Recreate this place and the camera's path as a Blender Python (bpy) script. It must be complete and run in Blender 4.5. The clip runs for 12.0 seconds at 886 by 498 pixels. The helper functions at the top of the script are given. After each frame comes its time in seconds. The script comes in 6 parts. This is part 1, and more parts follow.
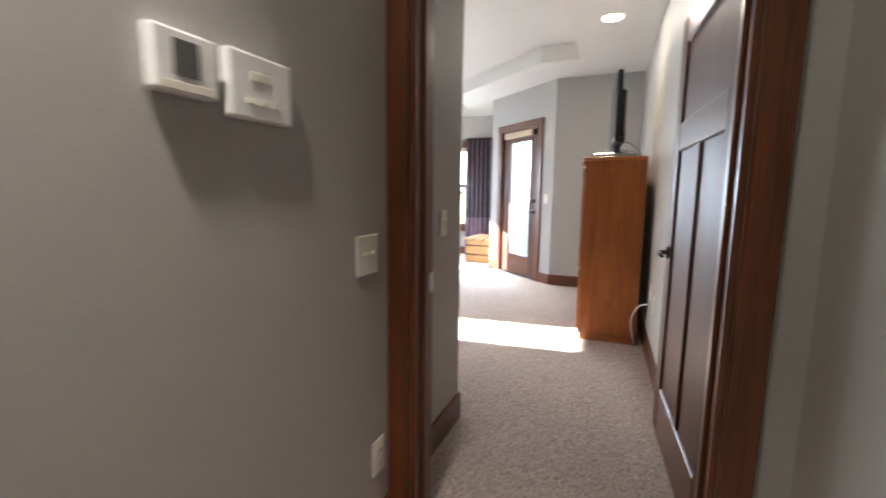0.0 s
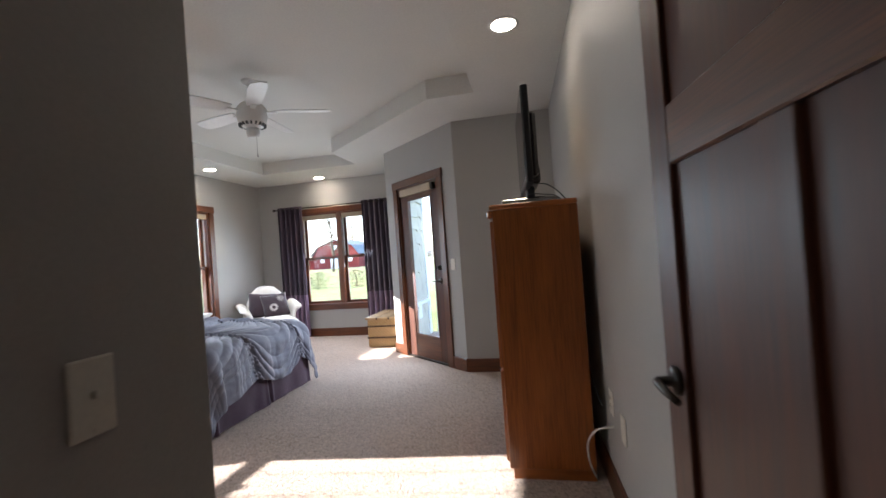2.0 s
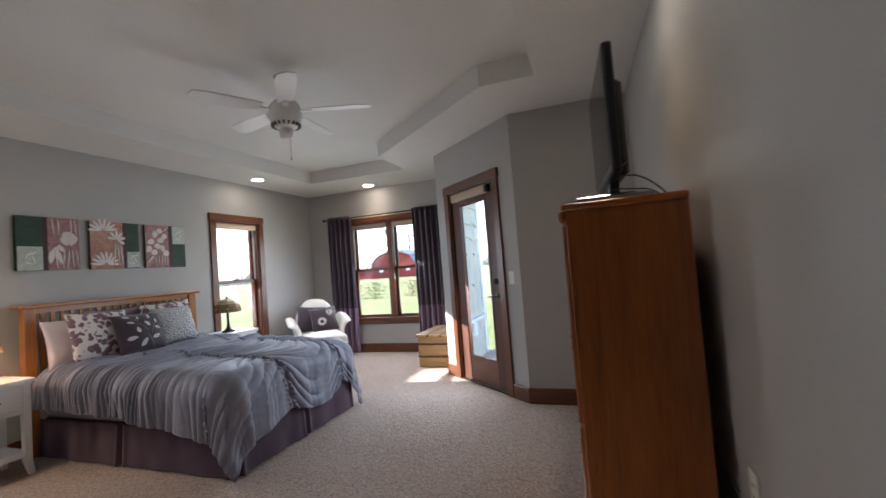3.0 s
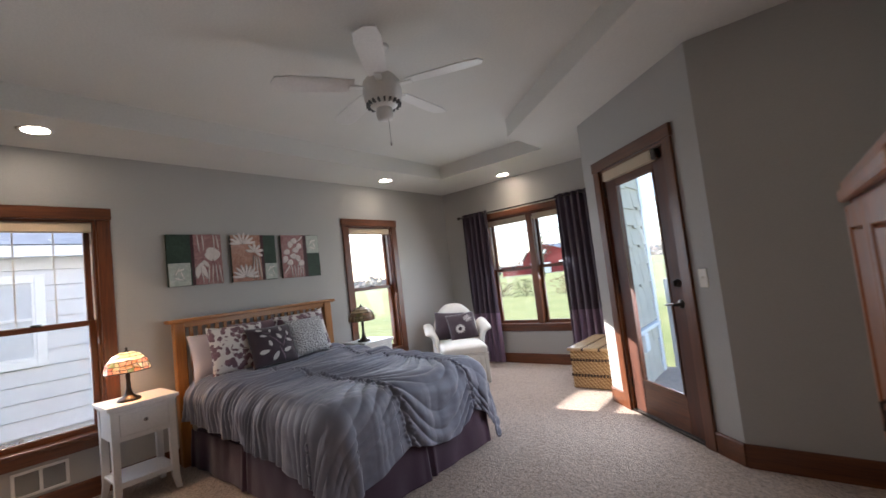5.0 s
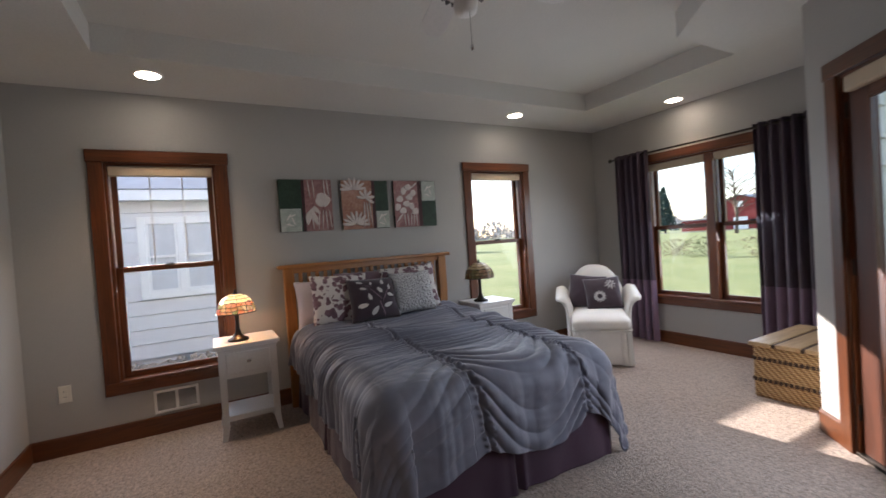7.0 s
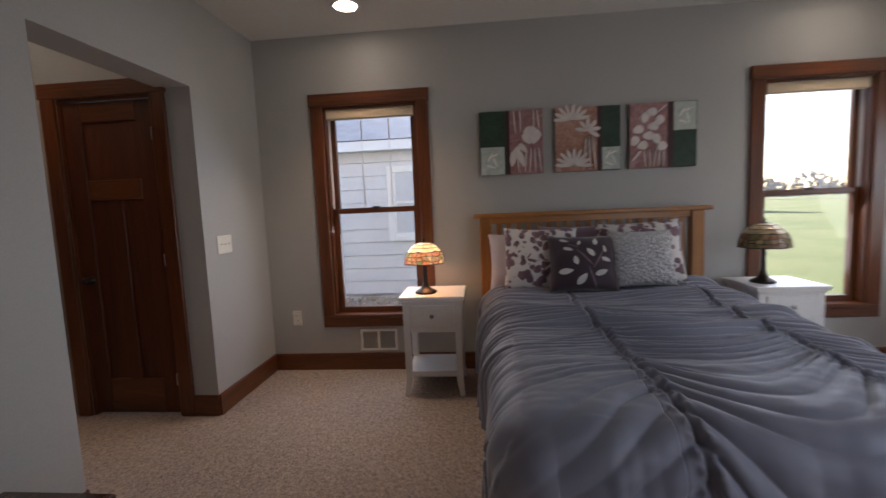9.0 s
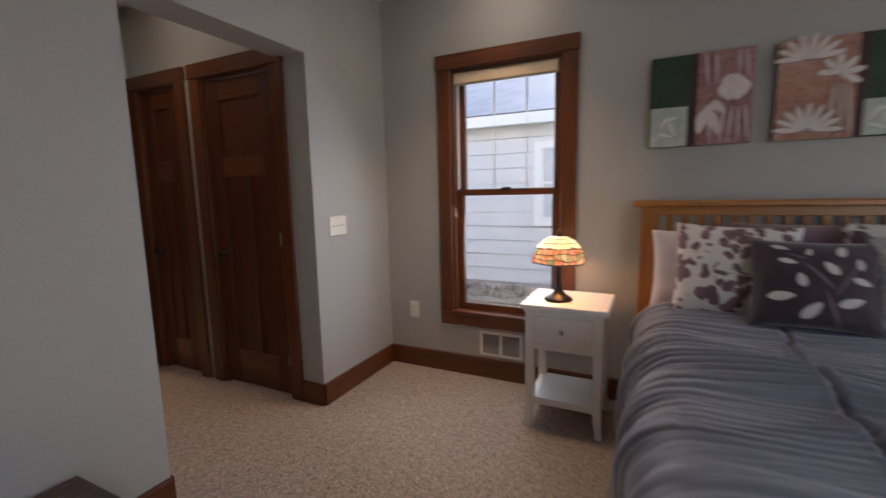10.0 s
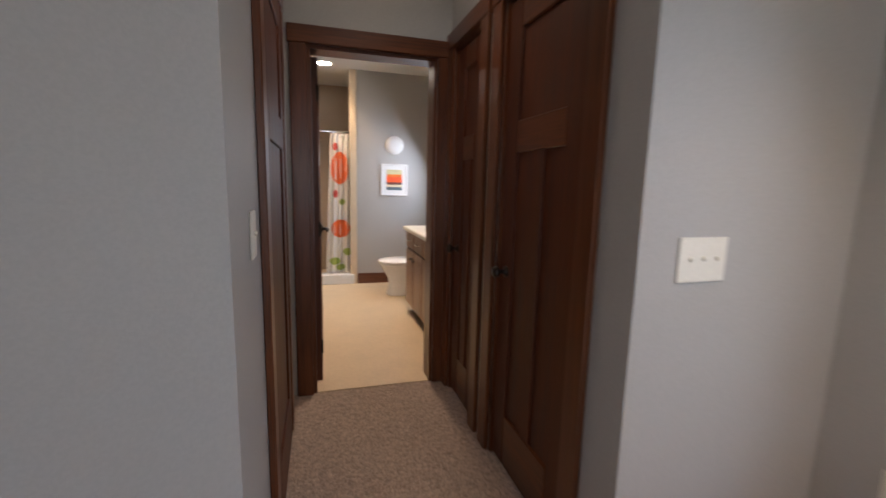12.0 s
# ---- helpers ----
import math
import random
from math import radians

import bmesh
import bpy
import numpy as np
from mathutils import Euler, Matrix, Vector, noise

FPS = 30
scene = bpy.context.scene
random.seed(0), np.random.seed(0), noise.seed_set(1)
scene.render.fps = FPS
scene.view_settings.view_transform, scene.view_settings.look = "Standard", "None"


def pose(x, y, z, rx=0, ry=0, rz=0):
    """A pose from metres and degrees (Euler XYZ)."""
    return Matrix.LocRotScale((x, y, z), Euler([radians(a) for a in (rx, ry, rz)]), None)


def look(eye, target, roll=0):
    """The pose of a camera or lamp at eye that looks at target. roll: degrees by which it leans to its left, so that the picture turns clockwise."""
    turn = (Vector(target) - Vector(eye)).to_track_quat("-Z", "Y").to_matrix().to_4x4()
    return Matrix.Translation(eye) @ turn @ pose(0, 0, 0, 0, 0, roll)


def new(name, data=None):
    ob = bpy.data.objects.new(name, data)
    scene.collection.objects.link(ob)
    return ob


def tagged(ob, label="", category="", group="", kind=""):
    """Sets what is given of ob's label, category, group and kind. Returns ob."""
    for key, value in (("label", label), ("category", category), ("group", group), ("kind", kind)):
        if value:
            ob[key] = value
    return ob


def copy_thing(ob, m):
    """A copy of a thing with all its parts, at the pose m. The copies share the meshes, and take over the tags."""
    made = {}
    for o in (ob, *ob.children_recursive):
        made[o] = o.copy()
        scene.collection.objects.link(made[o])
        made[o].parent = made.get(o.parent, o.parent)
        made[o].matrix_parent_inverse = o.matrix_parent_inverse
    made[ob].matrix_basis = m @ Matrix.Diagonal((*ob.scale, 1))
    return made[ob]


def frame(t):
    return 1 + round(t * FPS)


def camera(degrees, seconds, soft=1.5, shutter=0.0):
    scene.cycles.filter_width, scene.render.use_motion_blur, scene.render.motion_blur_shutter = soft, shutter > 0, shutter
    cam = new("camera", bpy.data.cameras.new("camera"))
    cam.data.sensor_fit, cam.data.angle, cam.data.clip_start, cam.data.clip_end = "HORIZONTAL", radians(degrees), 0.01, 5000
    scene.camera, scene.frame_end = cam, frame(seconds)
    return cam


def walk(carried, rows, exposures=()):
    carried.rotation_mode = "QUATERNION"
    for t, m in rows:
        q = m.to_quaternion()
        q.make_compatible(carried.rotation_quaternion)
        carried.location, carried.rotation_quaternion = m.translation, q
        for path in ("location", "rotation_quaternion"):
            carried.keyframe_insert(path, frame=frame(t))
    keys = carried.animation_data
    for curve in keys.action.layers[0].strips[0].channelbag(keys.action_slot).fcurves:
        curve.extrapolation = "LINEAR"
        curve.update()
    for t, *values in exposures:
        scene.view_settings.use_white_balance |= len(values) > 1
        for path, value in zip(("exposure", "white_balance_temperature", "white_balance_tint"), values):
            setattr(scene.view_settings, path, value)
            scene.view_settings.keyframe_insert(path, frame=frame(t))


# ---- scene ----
cam = camera(92.1, 12.0, shutter=0.5)
PATH = [
    (0, (0.541, 1.056, 1.238), (-0.207, 2.892, 0.972), 0.6),
    (0.5, (0.549, 1.4, 1.242), (0.103, 3.341, 1.039), -1.1),
    (1, (0.569, 1.724, 1.264), (0.265, 3.697, 1.145), -3.2),
    (1.5, (0.528, 2.053, 1.277), (0.2, 4.03, 1.241), -3.6),
    (2, (0.483, 2.369, 1.279), (0.074, 4.327, 1.301), -4.1),
    (2.5, (0.45, 2.652, 1.293), (-0.065, 4.583, 1.358), -5.2),
    (3, (0.373, 2.915, 1.308), (-0.287, 4.801, 1.391), -4.4),
    (5, (0.113, 3.735, 1.358), (-1.152, 5.279, 1.488), -6.6),
    (5.5, (0.072, 3.947, 1.400), (-1.331, 5.37, 1.472), -4.8),
    (6, (0.017, 4.169, 1.395), (-1.506, 5.464, 1.422), -4.6),
    (6.5, (-0.065, 4.344, 1.383), (-1.698, 5.499, 1.382), -4.9),
    (7, (-0.159, 4.528, 1.380), (-1.911, 5.491, 1.339), -3.9),
    (7.2, (-0.222, 4.580, 1.375), (-2.009, 5.477, 1.311), -3.6),
    (8.8, (-0.749, 5.064, 1.308), (-2.741, 5.006, 1.134), -2.4),
    (9, (-0.852, 5.096, 1.315), (-2.834, 4.918, 1.122), -2.4),
    (9.5, (-1.150, 5.140, 1.312), (-3.077, 4.658, 1.073), -2.0),
    (10, (-1.475, 5.135, 1.325), (-3.256, 4.271, 1.061), -1.2),
    (10.5, (-1.864, 5.066, 1.305), (-3.398, 3.814, 1.029), -0.9),
    (11.2, (-2.252, 4.735, 1.300), (-3.409, 3.126, 1.018), -0.3),
    (11.5, (-2.418, 4.556, 1.332), (-3.360, 2.822, 1.006), 0.5),
    (12, (-2.640, 4.240, 1.312), (-3.202, 2.344, 1.012), 1.4),
]
walk(cam, [(t, look(eye, target, roll)) for t, eye, target, roll in PATH], [(0.0, 4.1, 5800, 10), (0.5, 3.6, 5800, 10), (1.0, 3.12, 5850, 11), (2.0, 2.55, 5950, 13), (3.0, 2.28, 6000, 14), (5.5, 1.95, 6200, 16), (7.2, 1.6, 6200, 16), (9.0, 1.5, 6300, 18), (10.5, 1.97, 6250, 17), (12.0, 2.08, 6100, 17)])

# ---- light ----
SUN_EL, SUN_SLOPE = 24.0, 0.105
sun_way = Vector((math.cos(radians(SUN_EL)), SUN_SLOPE * math.cos(radians(SUN_EL)), -math.sin(radians(SUN_EL)))).normalized()
sun = new("sun", bpy.data.lights.new("sun", "SUN"))
sun.data.energy, sun.data.angle, sun.data.color = 5.0, radians(0.5), (1.0, 0.93, 0.82)
sun.matrix_world = Matrix.Translation((0, 0, 20)) @ sun_way.to_track_quat("-Z", "Y").to_matrix().to_4x4()
world = bpy.data.worlds.new("sky")
scene.world = world
world.use_nodes = True
wn = world.node_tree.nodes
wn.clear()
sky = wn.new("ShaderNodeTexSky")
sky.sky_type, sky.sun_disc = "NISHITA", False
sky.sun_elevation, sky.sun_rotation = radians(SUN_EL), math.atan2(-sun_way.x, -sun_way.y)
sky.dust_density, sky.air_density = 1.0, 1.0
wbg, wout = wn.new("ShaderNodeBackground"), wn.new("ShaderNodeOutputWorld")
wbg.inputs["Strength"].default_value = 0.15
world.node_tree.links.new(sky.outputs[0], wbg.inputs[0])
world.node_tree.links.new(wbg.outputs[0], wout.inputs[0])



def window_fill(x, y, z, w, h, rz, watts):
    """Area lamp added inside an opening to boost its sky light; it shines along its local -z, turned to rz."""
    lp = new("window_fill_lamp", bpy.data.lights.new("window_fill_lamp", "AREA"))
    lp.data.shape, lp.data.size, lp.data.size_y = "RECTANGLE", w, h
    lp.data.energy, lp.data.color = watts, (0.86, 0.94, 1.0)
    lp.matrix_basis = pose(x, y, z, 0, 0, rz) @ pose(0, 0, 0, 58, 0, 0)


window_fill(-4.20, 4.25, 1.30, 0.70, 1.5, -90, 2.0)
window_fill(-4.20, 7.555, 1.30, 0.66, 1.5, -90, 3.3)
window_fill(-2.735, 9.15, 1.33, 1.30, 1.4, 180, 6.8)
window_fill(-0.88, 7.39, 1.15, 0.50, 1.6, 138, 5.0)
window_fill(-4.06, -0.75, 1.55, 0.5, 0.9, -90, 3.0)

# ---- materials ----
def nodes_of(name):
    m = bpy.data.materials.new(name)
    m.use_nodes = True
    t = m.node_tree
    return m, t.nodes, t.links, t.nodes["Principled BSDF"]


def coords(nd, lk, scale=(1, 1, 1), kind="Object", rot=(0, 0, 0)):
    tc, mp = nd.new("ShaderNodeTexCoord"), nd.new("ShaderNodeMapping")
    mp.inputs["Scale"].default_value, mp.inputs["Rotation"].default_value = scale, rot
    lk.new(tc.outputs[kind], mp.inputs["Vector"])
    return mp.outputs["Vector"]


def noise_tex(nd, lk, vec, scale, detail=4.0, rough=0.55, dist=0.0):
    n = nd.new("ShaderNodeTexNoise")
    n.inputs["Scale"].default_value, n.inputs["Detail"].default_value = scale, detail
    n.inputs["Roughness"].default_value, n.inputs["Distortion"].default_value = rough, dist
    lk.new(vec, n.inputs["Vector"])
    return n.outputs["Fac"]


def ramp(nd, lk, fac, stops):
    r = nd.new("ShaderNodeValToRGB")
    e = r.color_ramp.elements
    while len(e) < len(stops):
        e.new(0.5)
    for el, (p, c) in zip(e, stops):
        el.position, el.color = p, (*c, 1)
    lk.new(fac, r.inputs["Fac"])
    return r.outputs["Color"]


def mixed(nd, lk, fac, a, b, mode="MIX"):
    m = nd.new("ShaderNodeMix")
    m.data_type, m.blend_type = "RGBA", mode
    for sock, v in ((m.inputs[0], fac), (m.inputs[6], a), (m.inputs[7], b)):
        if isinstance(v, (int, float)):
            sock.default_value = v
        elif isinstance(v, tuple):
            sock.default_value = (*v, 1)
        else:
            lk.new(v, sock)
    return m.outputs[2]


def bump(nd, lk, bsdf, height, strength, dist=0.01):
    b = nd.new("ShaderNodeBump")
    b.inputs["Strength"].default_value, b.inputs["Distance"].default_value = strength, dist
    lk.new(height, b.inputs["Height"])
    lk.new(b.outputs["Normal"], bsdf.inputs["Normal"])


def shade(c, k):
    return tuple(min(1.0, v * k) for v in c)


def paint(name, col, rough=0.6, var=0.08, scale=3.0, fine=180.0, bumps=0.08, metal=0.0, sheen=0.0):
    m, nd, lk, b = nodes_of(name)
    vec = coords(nd, lk)
    big, small = noise_tex(nd, lk, vec, scale), noise_tex(nd, lk, vec, fine, 2.0)
    c1 = ramp(nd, lk, big, [(0.3, shade(col, 1 - var)), (0.7, shade(col, 1 + var))])
    lk.new(mixed(nd, lk, 0.10, c1, ramp(nd, lk, small, [(0.35, shade(col, 0.7)), (0.65, shade(col, 1.25))])), b.inputs["Base Color"])
    rr = nd.new("ShaderNodeMapRange")
    rr.inputs["To Min"].default_value, rr.inputs["To Max"].default_value = rough * 0.85, min(1, rough * 1.15)
    lk.new(big, rr.inputs["Value"])
    lk.new(rr.outputs[0], b.inputs["Roughness"])
    b.inputs["Metallic"].default_value = metal
    b.inputs["Sheen Weight"].default_value = sheen
    if bumps:
        bump(nd, lk, b, small, bumps, 0.004)
    return m


def wood(name, dark, light, rough=0.35, axis=2, scale=1.0, ring=9.0, coat=0.15):
    """Grain that runs along one axis of the object, with pores and a light varnish."""
    m, nd, lk, b = nodes_of(name)
    s = [9.0 * scale] * 3
    s[axis] = 0.7 * scale
    vec = coords(nd, lk, tuple(s))
    oi = nd.new("ShaderNodeObjectInfo")
    add = nd.new("ShaderNodeVectorMath")
    mul = nd.new("ShaderNodeMath")
    mul.operation, mul.inputs[1].default_value = "MULTIPLY", 17.0
    lk.new(oi.outputs["Random"], mul.inputs[0])
    lk.new(vec, add.inputs[0])
    lk.new(mul.outputs[0], add.inputs[1])
    g = noise_tex(nd, lk, add.outputs[0], 1.2, 5.0, 0.6, 1.4)
    s2 = [160.0] * 3
    s2[axis] = 5.0
    pore = noise_tex(nd, lk, coords(nd, lk, tuple(s2)), 1.0, 3.0)
    base = ramp(nd, lk, g, [(0.28, dark), (0.5, tuple((d + l) / 2 for d, l in zip(dark, light))), (0.72, light)])
    lk.new(mixed(nd, lk, 0.35, base, ramp(nd, lk, pore, [(0.3, shade(dark, 0.55)), (0.6, light)])), b.inputs["Base Color"])
    rr = nd.new("ShaderNodeMapRange")
    rr.inputs["To Min"].default_value, rr.inputs["To Max"].default_value = rough * 0.8, rough * 1.3
    lk.new(g, rr.inputs["Value"])
    lk.new(rr.outputs[0], b.inputs["Roughness"])
    b.inputs["Coat Weight"].default_value, b.inputs["Coat Roughness"].default_value = coat, 0.25
    bump(nd, lk, b, pore, 0.12, 0.002)
    return m


def carpet_mat():
    m, nd, lk, b = nodes_of("carpet")
    vec = coords(nd, lk)
    tuft = noise_tex(nd, lk, vec, 56.0, 4.0, 0.75, 0.8)
    mid = noise_tex(nd, lk, vec, 22.0, 3.0, 0.6)
    big = noise_tex(nd, lk, vec, 1.6, 3.0)
    c = ramp(nd, lk, tuft, [(0.36, (0.15, 0.098, 0.068)), (0.5, (0.54, 0.405, 0.315)), (0.62, (0.80, 0.64, 0.53))])
    c = mixed(nd, lk, 0.25, c, ramp(nd, lk, mid, [(0.35, (0.25, 0.18, 0.13)), (0.65, (0.62, 0.50, 0.41))]))
    c = mixed(nd, lk, 0.16, c, ramp(nd, lk, big, [(0.35, (0.32, 0.24, 0.18)), (0.65, (0.60, 0.50, 0.42))]))
    lk.new(c, b.inputs["Base Color"])
    b.inputs["Roughness"].default_value, b.inputs["Sheen Weight"].default_value = 0.95, 0.25
    mx = nd.new("ShaderNodeMath")
    mx.operation = "MULTIPLY_ADD"
    mx.inputs[1].default_value = 0.6
    lk.new(mid, mx.inputs[0])
    lk.new(tuft, mx.inputs[2])
    bump(nd, lk, b, mx.outputs[0], 0.9, 0.03)
    return m


def glass_mat(name="window_glass", tint=(1, 1, 1), rough=0.0):
    m, nd, lk, b = nodes_of(name)
    out = nd["Material Output"]
    gl, tr, mix = nd.new("ShaderNodeBsdfGlossy"), nd.new("ShaderNodeBsdfTransparent"), nd.new("ShaderNodeMixShader")
    fr = nd.new("ShaderNodeFresnel")
    fr.inputs["IOR"].default_value = 1.45
    gl.inputs["Roughness"].default_value = rough
    tr.inputs["Color"].default_value = (*tint, 1)
    lk.new(fr.outputs[0], mix.inputs[0])
    lk.new(tr.outputs[0], mix.inputs[1])
    lk.new(gl.outputs[0], mix.inputs[2])
    lk.new(mix.outputs[0], out.inputs["Surface"])
    return m


def glow(name, col, strength):
    m, nd, lk, b = nodes_of(name)
    b.inputs["Base Color"].default_value = (*col, 1)
    b.inputs["Emission Color"].default_value = (*col, 1)
    b.inputs["Emission Strength"].default_value = strength
    return m


def cloth(name, col, rough=0.75, var=0.1, weave=700.0, sheen=0.3, big=5.0):
    m = paint(name, col, rough, var, big, weave, 0.12, 0.0, sheen)
    return m


M = {}
M["wall"] = paint("wall_paint", (0.405, 0.394, 0.372), 0.55, 0.03, 1.2, 120, 0.10)
M["ceil"] = paint("ceiling_paint", (0.70, 0.69, 0.655), 0.8, 0.03, 1.5, 70, 0.22)
M["carpet"] = carpet_mat()
M["trim"] = wood("stained_trim", (0.038, 0.0105, 0.004), (0.170, 0.049, 0.013), 0.33, 2)
M["trim_x"] = wood("stained_trim_x", (0.038, 0.0105, 0.004), (0.170, 0.049, 0.013), 0.33, 0)
M["trim_y"] = wood("stained_trim_y", (0.038, 0.0105, 0.004), (0.170, 0.049, 0.013), 0.33, 1)
M["door"] = wood("stained_door", (0.030, 0.007, 0.0025), (0.122, 0.029, 0.007), 0.50, 2, 0.8, coat=0.05)
M["oak"] = wood("oak_case", (0.15, 0.040, 0.007), (0.42, 0.125, 0.021), 0.30, 2, 0.7, coat=0.3)
M["oak_x"] = wood("oak_case_x", (0.15, 0.040, 0.007), (0.42, 0.125, 0.021), 0.30, 0, 0.7, coat=0.3)
M["bedoak"] = wood("headboard_oak", (0.24, 0.085, 0.016), (0.46, 0.190, 0.043), 0.38, 1, 0.9)
M["bedoak_z"] = wood("headboard_oak_z", (0.24, 0.085, 0.016), (0.46, 0.190, 0.043), 0.38, 2, 0.9)
M["white"] = paint("white_lacquer", (0.76, 0.75, 0.73), 0.4, 0.03, 4, 60, 0.04)
M["plate"] = paint("ivory_plastic", (0.74, 0.71, 0.62), 0.35, 0.02, 8, 90, 0.0)
M["glass"] = glass_mat()
M["blind"] = paint("blind_fabric", (0.52, 0.42, 0.30), 0.8, 0.05, 6, 300, 0.1)
M["vinyl"] = paint("window_white_vinyl", (0.78, 0.78, 0.77), 0.4, 0.02, 6, 60, 0.02)
M["bronze"] = paint("dark_bronze", (0.05, 0.042, 0.036), 0.32, 0.2, 20, 90, 0.05, 0.9)
M["chrome"] = paint("brushed_chrome", (0.55, 0.55, 0.55), 0.25, 0.05, 20, 200, 0.03, 1.0)
M["black"] = paint("black_plastic", (0.012, 0.012, 0.013), 0.3, 0.1, 6, 90, 0.03)
M["comforter"] = cloth("grey_satin_cotton", (0.152, 0.155, 0.203), 0.55, 0.08, 900, 0.35, 4)
M["skirt"] = cloth("plum_cotton", (0.042, 0.011, 0.030), 0.8, 0.1, 900, 0.25)
M["curtain"] = cloth("dark_plum_taffeta", (0.040, 0.022, 0.040), 0.45, 0.15, 800, 0.35)
M["curtain_low"] = cloth("lilac_taffeta_band", (0.17, 0.105, 0.165), 0.45, 0.12, 800, 0.35)
M["slip"] = cloth("white_slipcover", (0.74, 0.71, 0.66), 0.85, 0.05, 600, 0.2)
M["plum"] = cloth("aubergine_cushion", (0.030, 0.013, 0.022), 0.75, 0.12, 700, 0.4)
M["lilac"] = cloth("pale_lilac_pillowcase", (0.52, 0.46, 0.49), 0.8, 0.05, 700, 0.2)
M["sham"] = cloth("mauve_pillowcase", (0.20, 0.13, 0.16), 0.8, 0.08, 700, 0.2)
M["cream"] = cloth("cream_embroidery", (0.55, 0.52, 0.50), 0.8, 0.06, 500, 0.2)
M["darkwood"] = wood("dark_bench_wood", (0.030, 0.010, 0.006), (0.085, 0.032, 0.018), 0.25, 0, coat=0.4)


# ---- mesh helpers ----
def part(name, bm, material, parent=None, label="", smooth=False):
    me = bpy.data.meshes.new(name)
    bm.to_mesh(me)
    bm.free()
    if smooth:
        for p in me.polygons:
            p.use_smooth = True
    me.materials.append(material)
    ob = new(name, me)
    ob.parent = parent
    if label:
        ob["label"] = label
    return ob


def empty(name, m, label, category, group="", kind=""):
    e = new(name)
    e.empty_display_size = 0.1
    e.matrix_basis = m
    return tagged(e, label, category, group, kind)


def bm_box(x0, y0, z0, x1, y1, z1, bevel=0.0, bm=None, seg=1):
    own = bmesh.new()
    bmesh.ops.create_cube(own, size=1.0)
    for v in own.verts:
        v.co = Vector(((x0 + x1) / 2 + v.co.x * (x1 - x0), (y0 + y1) / 2 + v.co.y * (y1 - y0), (z0 + z1) / 2 + v.co.z * (z1 - z0)))
    if bevel:
        bmesh.ops.bevel(own, geom=own.edges[:], offset=bevel, segments=seg, affect="EDGES", profile=0.5)
    if bm is None:
        return own
    return merge(bm, own)


def merge(bm, other):
    me = bpy.data.meshes.new("tmp")
    other.to_mesh(me)
    other.free()
    bm.from_mesh(me)
    bpy.data.meshes.remove(me)
    return bm


def bm_prism(pts, z0, z1, bm=None):
    bm = bm or bmesh.new()
    lo = [bm.verts.new((x, y, z0)) for x, y in pts]
    hi = [bm.verts.new((x, y, z1)) for x, y in pts]
    n = len(pts)
    bm.faces.new(lo[::-1])
    bm.faces.new(hi)
    for i in range(n):
        bm.faces.new((lo[i], lo[(i + 1) % n], hi[(i + 1) % n], hi[i]))
    bmesh.ops.recalc_face_normals(bm, faces=bm.faces[:])
    return bm


def bm_lathe(profile, seg=24, bm=None, centre=(0, 0, 0)):
    """Profile of (radius, z) from the bottom up, turned round z."""
    bm = bm or bmesh.new()
    rings = []
    for r, z in profile:
        rings.append([bm.verts.new((centre[0] + r * math.cos(2 * math.pi * k / seg), centre[1] + r * math.sin(2 * math.pi * k / seg), centre[2] + z)) for k in range(seg)])
    for a, b in zip(rings, rings[1:]):
        for k in range(seg):
            bm.faces.new((a[k], a[(k + 1) % seg], b[(k + 1) % seg], b[k]))
    bm.faces.new(rings[0][::-1])
    bm.faces.new(rings[-1])
    return bm


def bm_tube(path, radius, seg=8, bm=None):
    bm = bm or bmesh.new()
    path = [Vector(p) for p in path]
    rings = []
    for i, p in enumerate(path):
        d = (path[min(i + 1, len(path) - 1)] - path[max(i - 1, 0)]).normalized()
        q = d.to_track_quat("Z", "Y")
        r = radius[i] if isinstance(radius, (list, tuple)) else radius
        rings.append([bm.verts.new(p + q @ Vector((r * math.cos(2 * math.pi * k / seg), r * math.sin(2 * math.pi * k / seg), 0))) for k in range(seg)])
    for a, b in zip(rings, rings[1:]):
        for k in range(seg):
            bm.faces.new((a[k], a[(k + 1) % seg], b[(k + 1) % seg], b[k]))
    bm.faces.new(rings[0][::-1])
    bm.faces.new(rings[-1])
    return bm


def grid_mesh(P):
    """A bmesh from an array of points, rows by columns."""
    bm = bmesh.new()
    vs = [[bm.verts.new(p) for p in row] for row in P]
    for i in range(len(vs) - 1):
        for j in range(len(vs[0]) - 1):
            bm.faces.new((vs[i][j], vs[i + 1][j], vs[i + 1][j + 1], vs[i][j + 1]))
    return bm


def structure(name, bm, material, label, category=""):
    return tagged(part(name, bm, material), label, category or name.split("_")[0], kind="structure")

# ---- the shell ----
XW, YS, YN, XE, H, TRAY = -4.24, 3.33, 9.19, 0.80, 2.69, 2.87
A, B = Vector((-1.40, 7.89)), Vector((-0.28, 6.89))
TH = 0.16


